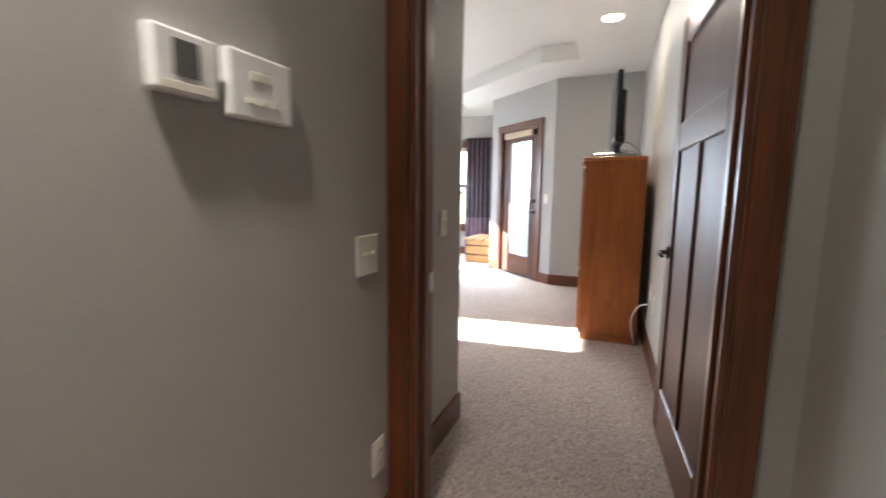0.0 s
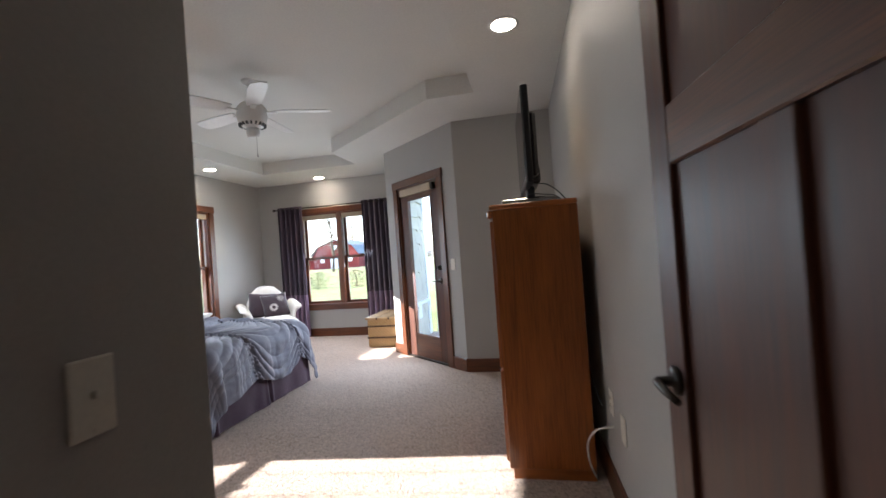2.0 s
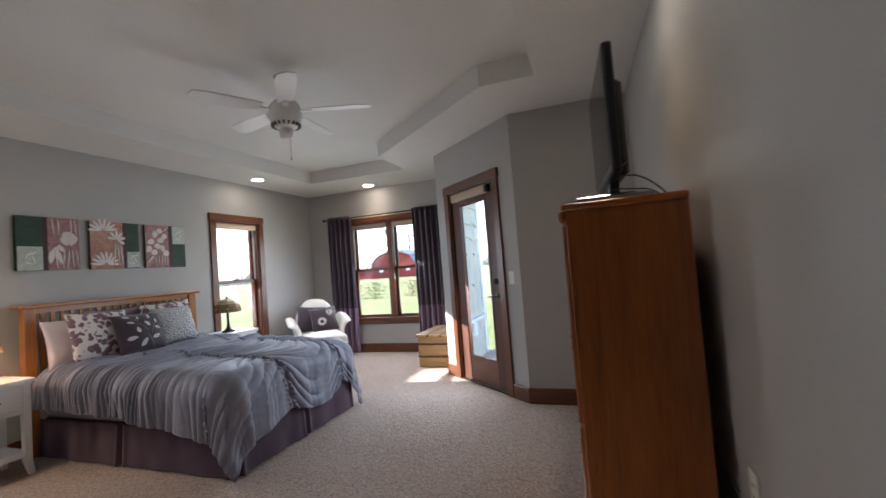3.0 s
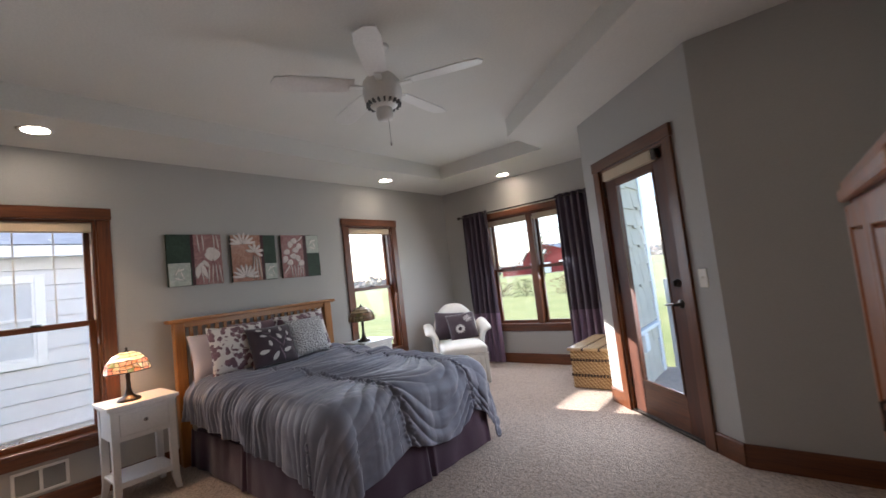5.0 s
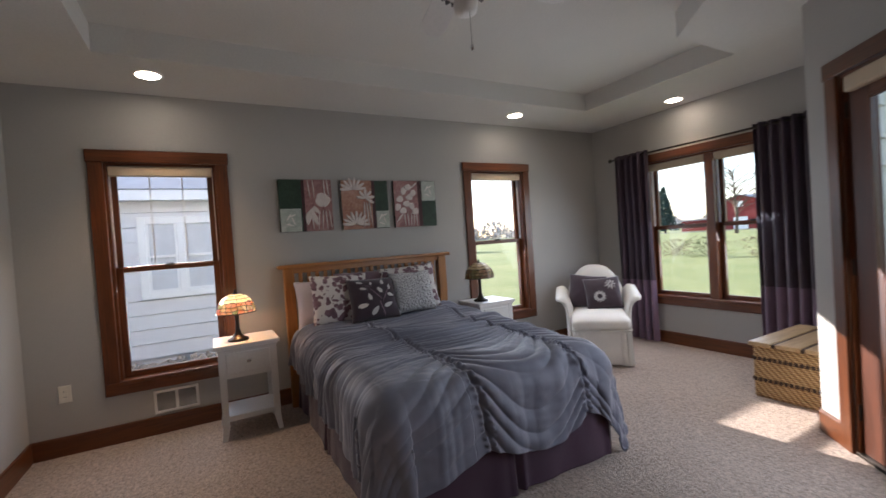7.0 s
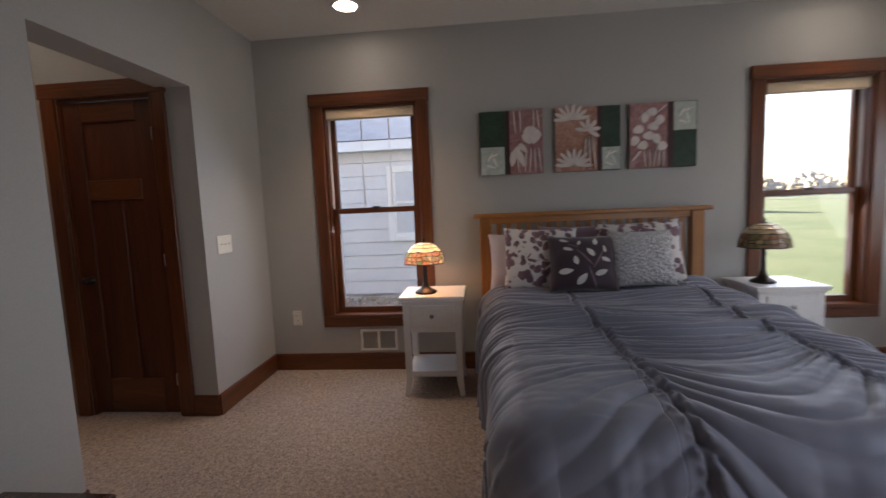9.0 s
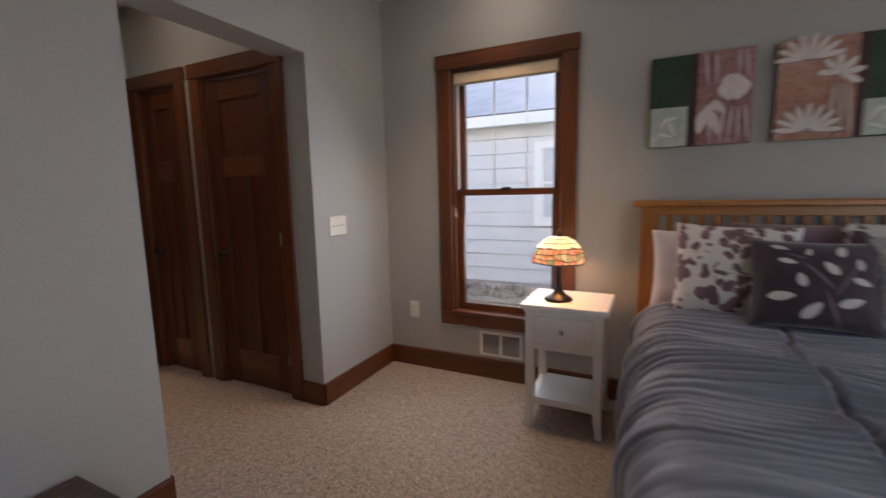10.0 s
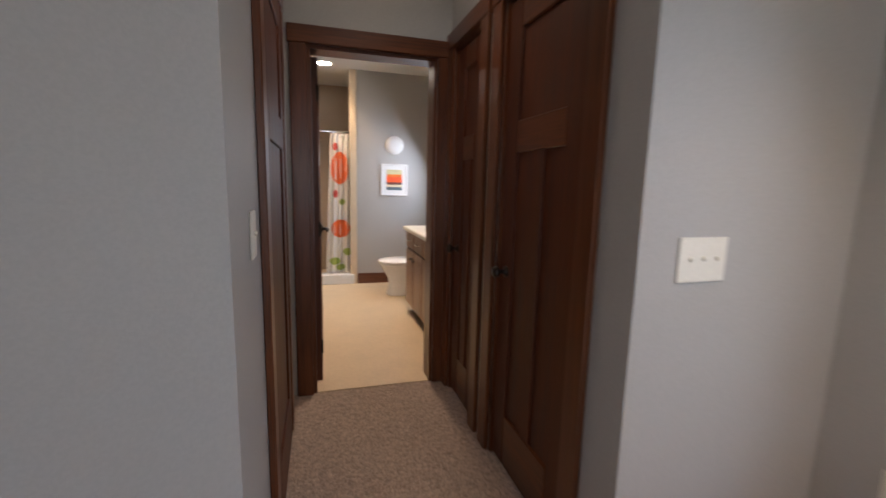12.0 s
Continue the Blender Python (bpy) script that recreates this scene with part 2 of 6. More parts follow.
def wall_run(name, p, q, thick, z0, z1, holes, material, label):
    """A wall from p to q, thickness to the left of that way, with holes (from, to, bottom, top) along it."""
    p, q = Vector(p), Vector(q)
    u = (q - p).normalized()
    n = Vector((-u.y, u.x))
    length = (q - p).length
    cuts = sorted({0.0, length, *(h[0] for h in holes), *(h[1] for h in holes)})
    bm = bmesh.new()
    for a, b in zip(cuts, cuts[1:]):
        spans = [(z0, z1)]
        for h in holes:
            if h[0] <= a + 1e-6 and h[1] >= b - 1e-6:
                spans = [(z0, h[2]), (h[3], z1)]
        for lo, hi in spans:
            if hi - lo > 1e-4:
                c = [p + u * a, p + u * b, p + u * b + n * thick, p + u * a + n * thick]
                bm_prism([(v.x, v.y) for v in c], lo, hi, bm)
    return structure(name, bm, material, label, "wall")


W1 = (3.875, 4.627, 0.462, 2.145)
W2 = (7.178, 7.925, 0.47, 2.14)
NW = (-3.455, -2.015, 0.55, 2.125)
WALL_LABEL = "painted warm grey drywall"
wall_run("wall_west", (XW, YS - 0.14), (XW, YN + TH), TH, -0.02, H + 0.35, [(W1[0] - YS + 0.14, W1[1] - YS + 0.14, W1[2], W1[3]), (W2[0] - YS + 0.14, W2[1] - YS + 0.14, W2[2], W2[3])], M["wall"], "painted warm grey bedroom wall behind the bed")
wall_run("wall_north", (XW, YN), (-1.40, YN), TH, -0.02, H + 0.35, [(NW[0] - XW, NW[1] - XW, NW[2], NW[3])], M["wall"], "painted warm grey wall around the curtained double window")
wall_run("wall_alcove_east", (-1.40, YN + 0.02), (A.x, A.y), 0.14, -0.02, H + 0.35, [], M["wall"], WALL_LABEL)
DIAG = (B - A).length
D0, D1, DTOP = 0.305, 1.185, 2.147
wall_run("wall_diagonal", A, B, 0.14, -0.02, H + 0.35, [(D0, D1, -0.02, DTOP)], M["wall"], "painted warm grey angled wall around the balcony door")
wall_run("wall_north_east", (B.x, B.y), (XE + 0.14, B.y), 0.14, -0.02, H + 0.35, [], M["wall"], WALL_LABEL)
wall_run("wall_east", (0.745, B.y), (0.875, 2.48), 0.14, -0.02, H + 0.35, [], M["wall"], "painted warm grey wall behind the tall dresser")
# entry passage and hall
JX0, JX1, JY0, JY1, JTOP = -0.10, 0.835, 2.34, 2.48, 2.08
wall_run("wall_entry_door", (1.0, JY0), (-0.22, JY0), -0.14, -0.02, H + 0.35, [(1.0 - JX1, 1.0 - JX0, -0.02, JTOP)], M["wall"], "painted wall around the entry door frame")
wall_run("wall_entry_side", (-0.22, 2.48), (-0.22, 3.165), 0.9, -0.02, H + 0.35, [], M["wall"], "painted grey passage wall with a light switch")
wall_run("wall_hall_side", (-0.18, -0.6), (-0.18, 2.34), 0.14, -0.02, H + 0.35, [], M["wall"], "painted hall wall with thermostats")
wall_run("wall_hall_east", (1.0, 2.34), (1.0, -0.6), 0.14, -0.02, H + 0.35, [], M["wall"], WALL_LABEL)
wall_run("wall_hall_end", (1.14, -0.6), (-0.4, -0.6), 0.14, -0.02, H + 0.35, [], M["wall"], WALL_LABEL)
# south wall with the opening to the dressing passage
OX0, OX1, OTOP = -3.44, -2.475, 2.128
SBACK = 3.12
wall_run("wall_south", (-1.12, YS), (XW, YS), YS - SBACK, -0.02, H + 0.35, [(-1.12 - OX1, -1.12 - OX0, -0.02, OTOP)], M["wall"], "painted grey wall with a cased-free passage opening")
# dressing passage
PX0, PX1, PY = -3.44, -2.475, 1.62
C1, C2 = (2.42, 3.07), (1.72, 2.17)
wall_run("wall_closets", (PX0, SBACK), (PX0, PY), -0.14, -0.02, H, [(SBACK - C1[1], SBACK - C1[0], -0.02, 2.10), (SBACK - C2[1], SBACK - C2[0], -0.02, 2.10)], M["wall"], "painted wall with two closet doors")
wall_run("wall_passage_east", (PX1, PY), (PX1, SBACK), -0.14, -0.02, H, [], M["wall"], WALL_LABEL)
BX0, BX1, BTOP = -3.355, -2.60, 2.06
BY0 = PY - 0.14
wall_run("wall_bath_door", (-4.3, PY), (-1.2, PY), -0.14, -0.02, H, [(BX0 + 4.3, BX1 + 4.3, -0.02, BTOP)], M["wall"], "painted wall above the bathroom door frame")
# bathroom
BATH_XW, BATH_Y, BATH_H = -4.10, -1.29, 2.66
BW = (-1.05, -0.45, 1.02, 2.08)
wall_run("wall_bath_west", (BATH_XW, BATH_Y - 0.14), (BATH_XW, BY0), TH, -0.02, H, [(BW[0] - BATH_Y + 0.14, BW[1] - BATH_Y + 0.14, BW[2], BW[3])], M["wall"], "painted pale grey bathroom wall")
wall_run("wall_bath_south", (-3.10, BATH_Y), (-4.3, BATH_Y), 0.14, -0.02, H, [], M["wall"], "painted pale grey bathroom wall behind the toilet")
wall_run("wall_bath_east", (-1.2, BY0), (-1.2, -2.5), 0.14, -0.02, H, [], M["wall"], WALL_LABEL)
M["tileb"] = paint("tan_shower_surround", (0.40, 0.31, 0.22), 0.3, 0.06, 3, 60, 0.03)
wall_run("wall_shower_back", (-1.2, -2.30), (-3.3, -2.30), 0.14, -0.02, H, [], M["tileb"], "tan shower surround wall", )
wall_run("wall_shower_side", (-3.10, BATH_Y - 0.145), (-3.10, -2.30), -0.14, -0.02, H, [], M["tileb"], "tan shower surround wall")

# floors
structure("floor", bm_box(-4.3, PY, -0.12, 1.2, 9.3, 0.0), M["carpet"], "beige cut-pile carpet with a soft speckle", "carpet")
structure("floor_hall", bm_box(-0.4, -0.8, -0.12, 1.2, PY - 0.002, 0.0), M["carpet"], "beige cut-pile carpet in the hall", "carpet")
M["vinylfloor"] = paint("cream_vinyl", (0.62, 0.50, 0.34), 0.35, 0.05, 5, 40, 0.03)
structure("floor_bath", bm_box(-4.3, -2.5, -0.12, -1.0, PY - 0.002, 0.006), M["vinylfloor"], "cream vinyl bathroom floor", "floor")

# ceilings: a soffit round a raised tray with one slanted side
TX0, TX1, TY0, TY1 = -3.50, 0.07, 3.98, 8.27
tray = [(TX0, TY0), (TX1, TY0), (TX1, 6.15), (-0.36, 6.15), (-1.98, 7.52), (-1.98, TY1), (TX0, TY1)]


def ceiling_with_tray():
    bm = bmesh.new()
    outer = [(XW - 0.1, 2.4), (XE + 0.1, 2.4), (XE + 0.1, 7.0), (-0.2, 7.0), (-1.3, 7.95), (-1.3, YN + 0.1), (XW - 0.1, YN + 0.1)]
    n = len(tray)
    o = [bm.verts.new((x, y, H)) for x, y in outer]
    i = [bm.verts.new((x, y, H)) for x, y in tray]
    k = [bm.verts.new((x, y, TRAY)) for x, y in tray]
    for a in range(n):
        b = (a + 1) % n
        bm.faces.new((o[a], i[a], i[b], o[b]))
        bm.faces.new((i[a], k[a], k[b], i[b]))
    bm.faces.new(k)
    top = bmesh.ops.extrude_face_region(bm, geom=bm.faces[:])
    for v in top["geom"]:
        if isinstance(v, bmesh.types.BMVert):
            v.co.z = TRAY + 0.25
    bmesh.ops.recalc_face_normals(bm, faces=bm.faces[:])
    return bm


structure("ceiling", ceiling_with_tray(), M["ceil"], "off-white textured tray ceiling", "ceiling")
structure("ceiling_hall", bm_box(-0.4, -0.8, H, 1.2, 2.398, H + 0.1), M["ceil"], "off-white hall ceiling", "ceiling")
structure("ceiling_passage", bm_box(-3.7, PY - 0.1, H + 0.002, -2.3, 2.398, H + 0.1), M["ceil"], "off-white passage ceiling", "ceiling")
structure("ceiling_bath", bm_box(-4.3, -2.5, BATH_H, -1.0, BY0 - 0.002, BATH_H + 0.1), M["ceil"], "off-white bathroom ceiling", "ceiling")


# ---- trim ----
def base_run(p, q, h=0.14, t=0.016):
    """A stained baseboard with a rounded top edge, to the left of the way from p to q."""
    p, q = Vector(p), Vector(q)
    u = (q - p).normalized()
    n = Vector((-u.y, u.x))
    bm = bmesh.new()
    prof = [(0.0, 0.0), (t, 0.0), (t, h - 0.012), (t - 0.005, h), (0.0, h)]
    ends = [[bm.verts.new((e.x + n.x * a, e.y + n.y * a, z)) for a, z in prof] for e in (p, q)]
    for k in range(len(prof)):
        j = (k + 1) % len(prof)
        bm.faces.new((ends[0][k], ends[0][j], ends[1][j], ends[1][k]))
    bm.faces.new(ends[0][::-1])
    bm.faces.new(ends[1])
    bmesh.ops.recalc_face_normals(bm, faces=bm.faces[:])
    return structure("baseboard", bm, M["trim_x"] if abs(u.x) > abs(u.y) else M["trim_y"], "stained brown wooden baseboard", "baseboard")


def on_diag(s, off=0.0):
    u = (B - A).normalized()
    n = Vector((-u.y, u.x))
    return A + u * s - n * off


CAS = 0.095
base_run((XW, YN), (XW, YS))
base_run((-1.40, YN), (XW, YN))
base_run(A, (-1.40, YN))
base_run(on_diag(D0 - CAS), A)
base_run(B, on_diag(D1 + CAS))
base_run((0.745, B.y), (B.x, B.y))
base_run((0.874, 2.5), (0.746, B.y))
base_run((XW, YS), (OX0, YS))
base_run((OX0, YS), (OX0, SBACK - 0.03))
base_run((OX1, YS), (-1.12, YS))
base_run((OX1, 2.95), (OX1, YS))
base_run((-0.22, 3.165), (-0.22, 2.5))
base_run((-1.12, 3.165), (-0.22, 3.165))
base_run((-0.18, 2.315), (-0.18, -0.6))
base_run((-4.1, BATH_Y), (-3.13, BATH_Y))


def frame_set(parent, w, z0, z1, cas, mat_v, mat_h, depth=0.024, sill=True):
    """Casing boards round an opening w wide in the parent's xz plane, centred, face towards -y."""
    x = w / 2
    for s in (-1, 1):
        part("casing", bm_box(min(s * x, s * (x + cas)), -depth, z0, max(s * x, s * (x + cas)), 0.0, z1, 0.004), mat_v, parent)
    part("head_casing", bm_box(-x - cas - 0.008, -depth - 0.006, z1, x + cas + 0.008, 0.0, z1 + cas, 0.004), mat_h, parent)
    if sill:
        part("apron", bm_box(-x - cas, -depth, z0 - cas, x + cas, 0.0, z0, 0.004), mat_h, parent)
        part("sill", bm_box(-x, -depth - 0.012, z0 - 0.02, x, 0.10, z0 + 0.012, 0.004), mat_h, parent)


def pane_face(x0, x1, y, z0, z1):
    """One sheet of glass, its face turned to the room (-y)."""
    bm = bmesh.new()
    bm.faces.new([bm.verts.new(v) for v in ((x0, y, z0), (x1, y, z0), (x1, y, z1), (x0, y, z1))])
    return bm


def sash(parent, x0, x1, z0, z1, y, mat_v, mat_h, rail=0.045):
    s = part("sash", bm_box(x0, y, z0, x0 + rail, y + 0.035, z1, 0.003), mat_v, parent)
    part("stile", bm_box(x1 - rail, y, z0, x1, y + 0.035, z1, 0.003), mat_v, s)
    part("rail", bm_box(x0 + rail, y, z0, x1 - rail, y + 0.035, z0 + rail, 0.003), mat_h, s)
    part("rail", bm_box(x0 + rail, y, z1 - rail * 0.8, x1 - rail, y + 0.035, z1, 0.003), mat_h, s)
    p = part("pane", pane_face(x0 + rail - 0.004, x1 - rail + 0.004, y + 0.016, z0 + rail - 0.004, z1 - rail * 0.8 + 0.004), M["glass"], s)
    p.visible_shadow = False


def hung_window(name, m, w, z0, z1, lights, label, slim):
    e = empty(name, m, label, "window", kind="structure")
    mv, mh = M["trim"], (M["trim_x"])
    frame_set(e, w, z0, z1, CAS, mv, mh)
    x = w / 2
    part("jamb", bm_box(-x, 0.0, z0, -x + 0.02, TH, z1), mv, e)
    part("jamb", bm_box(x - 0.02, 0.0, z0, x, TH, z1), mv, e)
    part("head_jamb", bm_box(-x + 0.02, 0.0, z1 - 0.02, x - 0.02, TH, z1), mh, e)
    part("outer_sill", bm_box(-x, 0.10, z0 - 0.03, x, TH + 0.05, z0 + 0.015), M["vinyl"], e)
    mid = (z0 + z1) / 2 + 0.012
    n = lights
    gap = 0.09
    pw = (w - 0.04 - gap * (n - 1)) / n
    for k in range(n):
        a = -x + 0.02 + k * (pw + gap)
        sash(e, a, a + pw, z0 + 0.012, mid + 0.02, 0.055, mv, mh)
        sash(e, a, a + pw, mid - 0.02, z1 - 0.02, 0.095, mv, mh)
        for c in (a, a + pw - 0.006):
            part("jamb_liner", bm_box(c, 0.058, mid + 0.025, c + 0.006, 0.088, z1 - 0.024), M["vinyl"], e, "pale track beside the sash")
        part("sash_lock", bm_box(a + pw / 2 - 0.03, 0.045, mid + 0.015, a + pw / 2 + 0.03, 0.09, mid + 0.035, 0.004), M["bronze"], e)
        if slim:
            for f in (0.36, 0.68):
                part("muntin", bm_box(a + pw * f - 0.005, 0.106, mid, a + pw * f + 0.005, 0.112, z1 - 0.05), M["vinyl"], e)
        part("blind", bm_box(a + 0.004, 0.004, z1 - 0.10, a + pw - 0.004, 0.05, z1 - 0.022, 0.006), M["blind"], e, "rolled beige fabric blind")
        if k:
            part("mullion", bm_box(a - gap, -0.012, z0 + 0.012, a, TH, z1 - 0.02, 0.004), mv, e)
    return e


def facing(x, y, rz):
    return pose(x, y, 0, 0, 0, rz)


# the local +y of a window runs out through the wall
hung_window("window_1", facing(XW, (W1[0] + W1[1]) / 2, 90), W1[1] - W1[0], W1[2], W1[3], 1, "stained wooden sash window facing the neighbouring house", True)
hung_window("window_2", facing(XW, (W2[0] + W2[1]) / 2, 90), W2[1] - W2[0], W2[2], W2[3], 1, "stained wooden sash window over the lawn", False)
hung_window("window_3", facing((NW[0] + NW[1]) / 2, YN, 0), NW[1] - NW[0], NW[2], NW[3], 2, "stained wooden double sash window between purple curtains", False)
hung_window("window_4", facing(BATH_XW, (BW[0] + BW[1]) / 2, 90), BW[1] - BW[0], BW[2], BW[3], 1, "small stained sash window above the bathroom vanity", False)


def jambs(parent, w, top, depth):
    x = w / 2
    part("jamb", bm_box(-x, 0.0, 0.0, -x + 0.02, depth, top), M["trim"], parent)
    part("jamb", bm_box(x - 0.02, 0.0, 0.0, x, depth, top), M["trim"], parent)
    part("head_jamb", bm_box(-x + 0.02, 0.0, top - 0.02, x - 0.02, depth, top), M["trim_x"], parent)


def casing_only(parent, w, top, cas=CAS, back=None):
    for y0, y1 in ((-0.024, 0.0),) + (((back, back + 0.024),) if back else ()):
        for s in (-1, 1):
            x = w / 2
            part("casing", bm_box(min(s * x, s * (x + cas)), y0, 0.0, max(s * x, s * (x + cas)), y1, top, 0.004), M["trim"], parent)
        part("head_casing", bm_box(-w / 2 - cas - 0.008, y0 - 0.004, top, w / 2 + cas + 0.008, y1 + 0.004, top + cas, 0.004), M["trim_x"], parent)


def lever(parent, x, z, y, side=1):
    """A lever handle with a round rose; the lever runs to side * x."""
    rose = bm_lathe([(0.033, 0.0), (0.034, 0.006), (0.028, 0.012), (0.012, 0.014), (0.011, 0.045)], 20)
    bmesh.ops.transform(rose, matrix=pose(x, y, z, 90, 0, 0), verts=rose.verts)
    h = part("door_handle", rose, M["bronze"], parent, "dark bronze lever handle", True)
    arm = bm_tube([(x, y - 0.045, z), (x + side * 0.03, y - 0.05, z + 0.002), (x + side * 0.075, y - 0.05, z - 0.002), (x + side * 0.115, y - 0.044, z - 0.008)], [0.010, 0.010, 0.009, 0.007], 10)
    part("lever", arm, M["bronze"], h, "", True)


def craftsman_door(parent, w, top, y0=0.0, thick=0.04, z0=0.012):
    """A three-panel door: one wide panel above two tall ones, the panels recessed on both faces. It runs from x=0 to w."""
    st, mid = 0.115, 0.085
    r_top, r_lock, r_bot = 0.125, 0.13, 0.24
    z_lock = top * 0.70
    y1 = y0 + thick
    for a, b, lo, hi, m in ((0, st, z0, top, "door"), (w - st, w, z0, top, "door"), (w / 2 - mid / 2, w / 2 + mid / 2, z0 + r_bot, z_lock, "door"),
                            (st, w - st, top - r_top, top, "trim_x"), (st, w - st, z_lock, z_lock + r_lock, "trim_x"), (st, w - st, z0, z0 + r_bot, "trim_x")):
        part("stile" if m == "door" else "rail", bm_box(a, y0, lo, b, y1, hi, 0.004), M[m], parent)
    for a, b, lo, hi in ((st, w - st, z_lock + r_lock, top - r_top), (st, w / 2 - mid / 2, z0 + r_bot, z_lock), (w / 2 + mid / 2, w - st, z0 + r_bot, z_lock)):
        part("panel", bm_box(a - 0.004, y0 + 0.013, lo - 0.004, b + 0.004, y1 - 0.013, hi + 0.004), M["door"], parent)


def hinges(parent, x, top, y):
    for z in (0.25, top / 2, top - 0.2):
        part("hinge", bm_tube([(x, y, z - 0.045), (x, y, z + 0.045)], 0.008, 8), M["bronze"], parent)


# entry door: frame across the hall, leaf swung in along the east wall
ed = empty("door_1", facing((JX0 + JX1) / 2, JY0, 0), "dark stained entry door frame with its craftsman door standing open", "door", kind="structure")
casing_only(ed, JX1 - JX0, JTOP, 0.08, JY1 - JY0)
jambs(ed, JX1 - JX0, JTOP, JY1 - JY0)
for sx in (-1, 1):
    xs = sx * ((JX1 - JX0) / 2 - 0.02)
    part("door_stop", bm_box(min(xs, xs - sx * 0.012), 0.05, 0.0, max(xs, xs - sx * 0.012), 0.09, JTOP - 0.02, 0.002), M["trim"], ed)
part("strike_plate", bm_box(-(JX1 - JX0) / 2 + 0.02, 0.095, 0.875, -(JX1 - JX0) / 2 + 0.0225, 0.135, 0.945), M["chrome"], ed)

# the leaf stands open along the east wall; its local x runs from the free edge to the hinge
leaf = empty("entry_door_leaf", pose(0.782, 3.505, 0, 0, 0, -86.3), "dark stained three-panel craftsman door standing open", "door")
craftsman_door(leaf, 0.96, JTOP - 0.025, 0.0)
lever(leaf, 0.07, 0.95, 0.0, 1)
hinges(leaf, 0.965, JTOP - 0.03, -0.004)
part("latch_plate", bm_box(-0.002, 0.008, 0.89, 0.0, 0.032, 1.01), M["bronze"], leaf)

# balcony door in the angled wall
u = (B - A).normalized()
bd = empty("door_2", Matrix.Translation((on_diag((D0 + D1) / 2).x, on_diag((D0 + D1) / 2).y, 0)) @ pose(0, 0, 0, 0, 0, math.degrees(math.atan2(u.y, u.x))), "dark stained balcony door with one full-height glass pane", "door", kind="structure")
BDW = D1 - D0
casing_only(bd, BDW, DTOP)
jambs(bd, BDW, DTOP, 0.14)
bx = BDW / 2 - 0.022
for a, b, lo, hi, m in ((-bx, -bx + 0.160, 0.02, DTOP - 0.025, "door"), (bx - 0.160, bx, 0.02, DTOP - 0.025, "door"), (-bx + 0.160, bx - 0.160, DTOP - 0.165, DTOP - 0.025, "trim_x"), (-bx + 0.160, bx - 0.160, 0.02, 0.29, "trim_x")):
    part("stile" if m == "door" else "rail", bm_box(a, 0.02, lo, b, 0.064, hi, 0.003), M[m], bd)
pn = part("pane", pane_face(-bx + 0.155, bx - 0.155, 0.040, 0.285, DTOP - 0.16), M["glass"], bd)
pn.visible_shadow = False
for a, b, lo, hi in ((-bx + 0.160, -bx + 0.175, 0.29, DTOP - 0.165), (bx - 0.175, bx - 0.160, 0.29, DTOP - 0.165), (-bx + 0.175, bx - 0.175, 0.29, 0.305), (-bx + 0.175, bx - 0.175, DTOP - 0.18, DTOP - 0.165)):
    part("glazing_bead", bm_box(a, 0.012, lo, b, 0.036, hi, 0.003), M["trim"], bd)
part("threshold", bm_box(-bx - 0.02, -0.01, 0.0, bx + 0.02, 0.16, 0.02, 0.004), M["bronze"], bd)
part("blind", bm_box(-bx + 0.06, -0.035, DTOP - 0.115, bx - 0.10, 0.018, DTOP - 0.03, 0.008), M["blind"], bd, "rolled beige fabric blind")
part("blind_bracket", bm_box(bx - 0.10, -0.03, DTOP - 0.11, bx - 0.05, 0.018, DTOP - 0.035, 0.006), M["bronze"], bd)
lever(bd, bx - 0.065, 0.97, 0.02, -1)
rose = bm_lathe([(0.030, 0.0), (0.030, 0.012), (0.022, 0.02)], 20)
bmesh.ops.transform(rose, matrix=pose(bx - 0.065, 0.02, 1.12, 90, 0, 0), verts=rose.verts)
dbolt = part("deadbolt", rose, M["bronze"], bd, "", True)
part("thumb_turn", bm_box(bx - 0.071, -0.02, 1.10, bx - 0.059, 0.0, 1.14, 0.003), M["bronze"], dbolt)
hinges(bd, -bx, DTOP, 0.012)

# closet doors along the passage and the bathroom door
for name, (c0, c1), lab in (("door_3", C1, "dark stained three-panel closet door, closed"), ("door_4", C2, "narrow dark stained closet door, closed")):
    d = empty(name, facing(PX0, (c0 + c1) / 2, 90), lab, "door", kind="structure")
    w = c1 - c0
    casing_only(d, w, 2.10)
    jambs(d, w, 2.10, 0.14)
    lf = empty("closet_door_leaf", pose(PX0 - 0.012, c0 + 0.022, 0, 0, 0, 90), "dark stained three-panel closet door leaf", "door", "closet doors")
    craftsman_door(lf, w - 0.044, 2.075)
    knob = bm_lathe([(0.026, 0.0), (0.026, 0.006), (0.010, 0.010), (0.010, 0.035), (0.024, 0.042), (0.027, 0.055), (0.018, 0.066)], 18)
    bmesh.ops.transform(knob, matrix=pose(0.07, 0.0, 0.93, 90, 0, 0), verts=knob.verts)
    part("door_knob", knob, M["bronze"], lf, "dark bronze round knob", True)
    for z in (0.25, 1.05, 1.86):
        part("hinge", bm_tube([(w - 0.046, -0.006, z - 0.04), (w - 0.046, -0.006, z + 0.04)], 0.008, 8), M["chrome"], lf)
bdoor = empty("door_5", facing((BX0 + BX1) / 2, PY, 180), "dark stained bathroom door frame", "door", kind="structure")
casing_only(bdoor, BX1 - BX0, BTOP, 0.095, 0.14)
jambs(bdoor, BX1 - BX0, BTOP, 0.14)
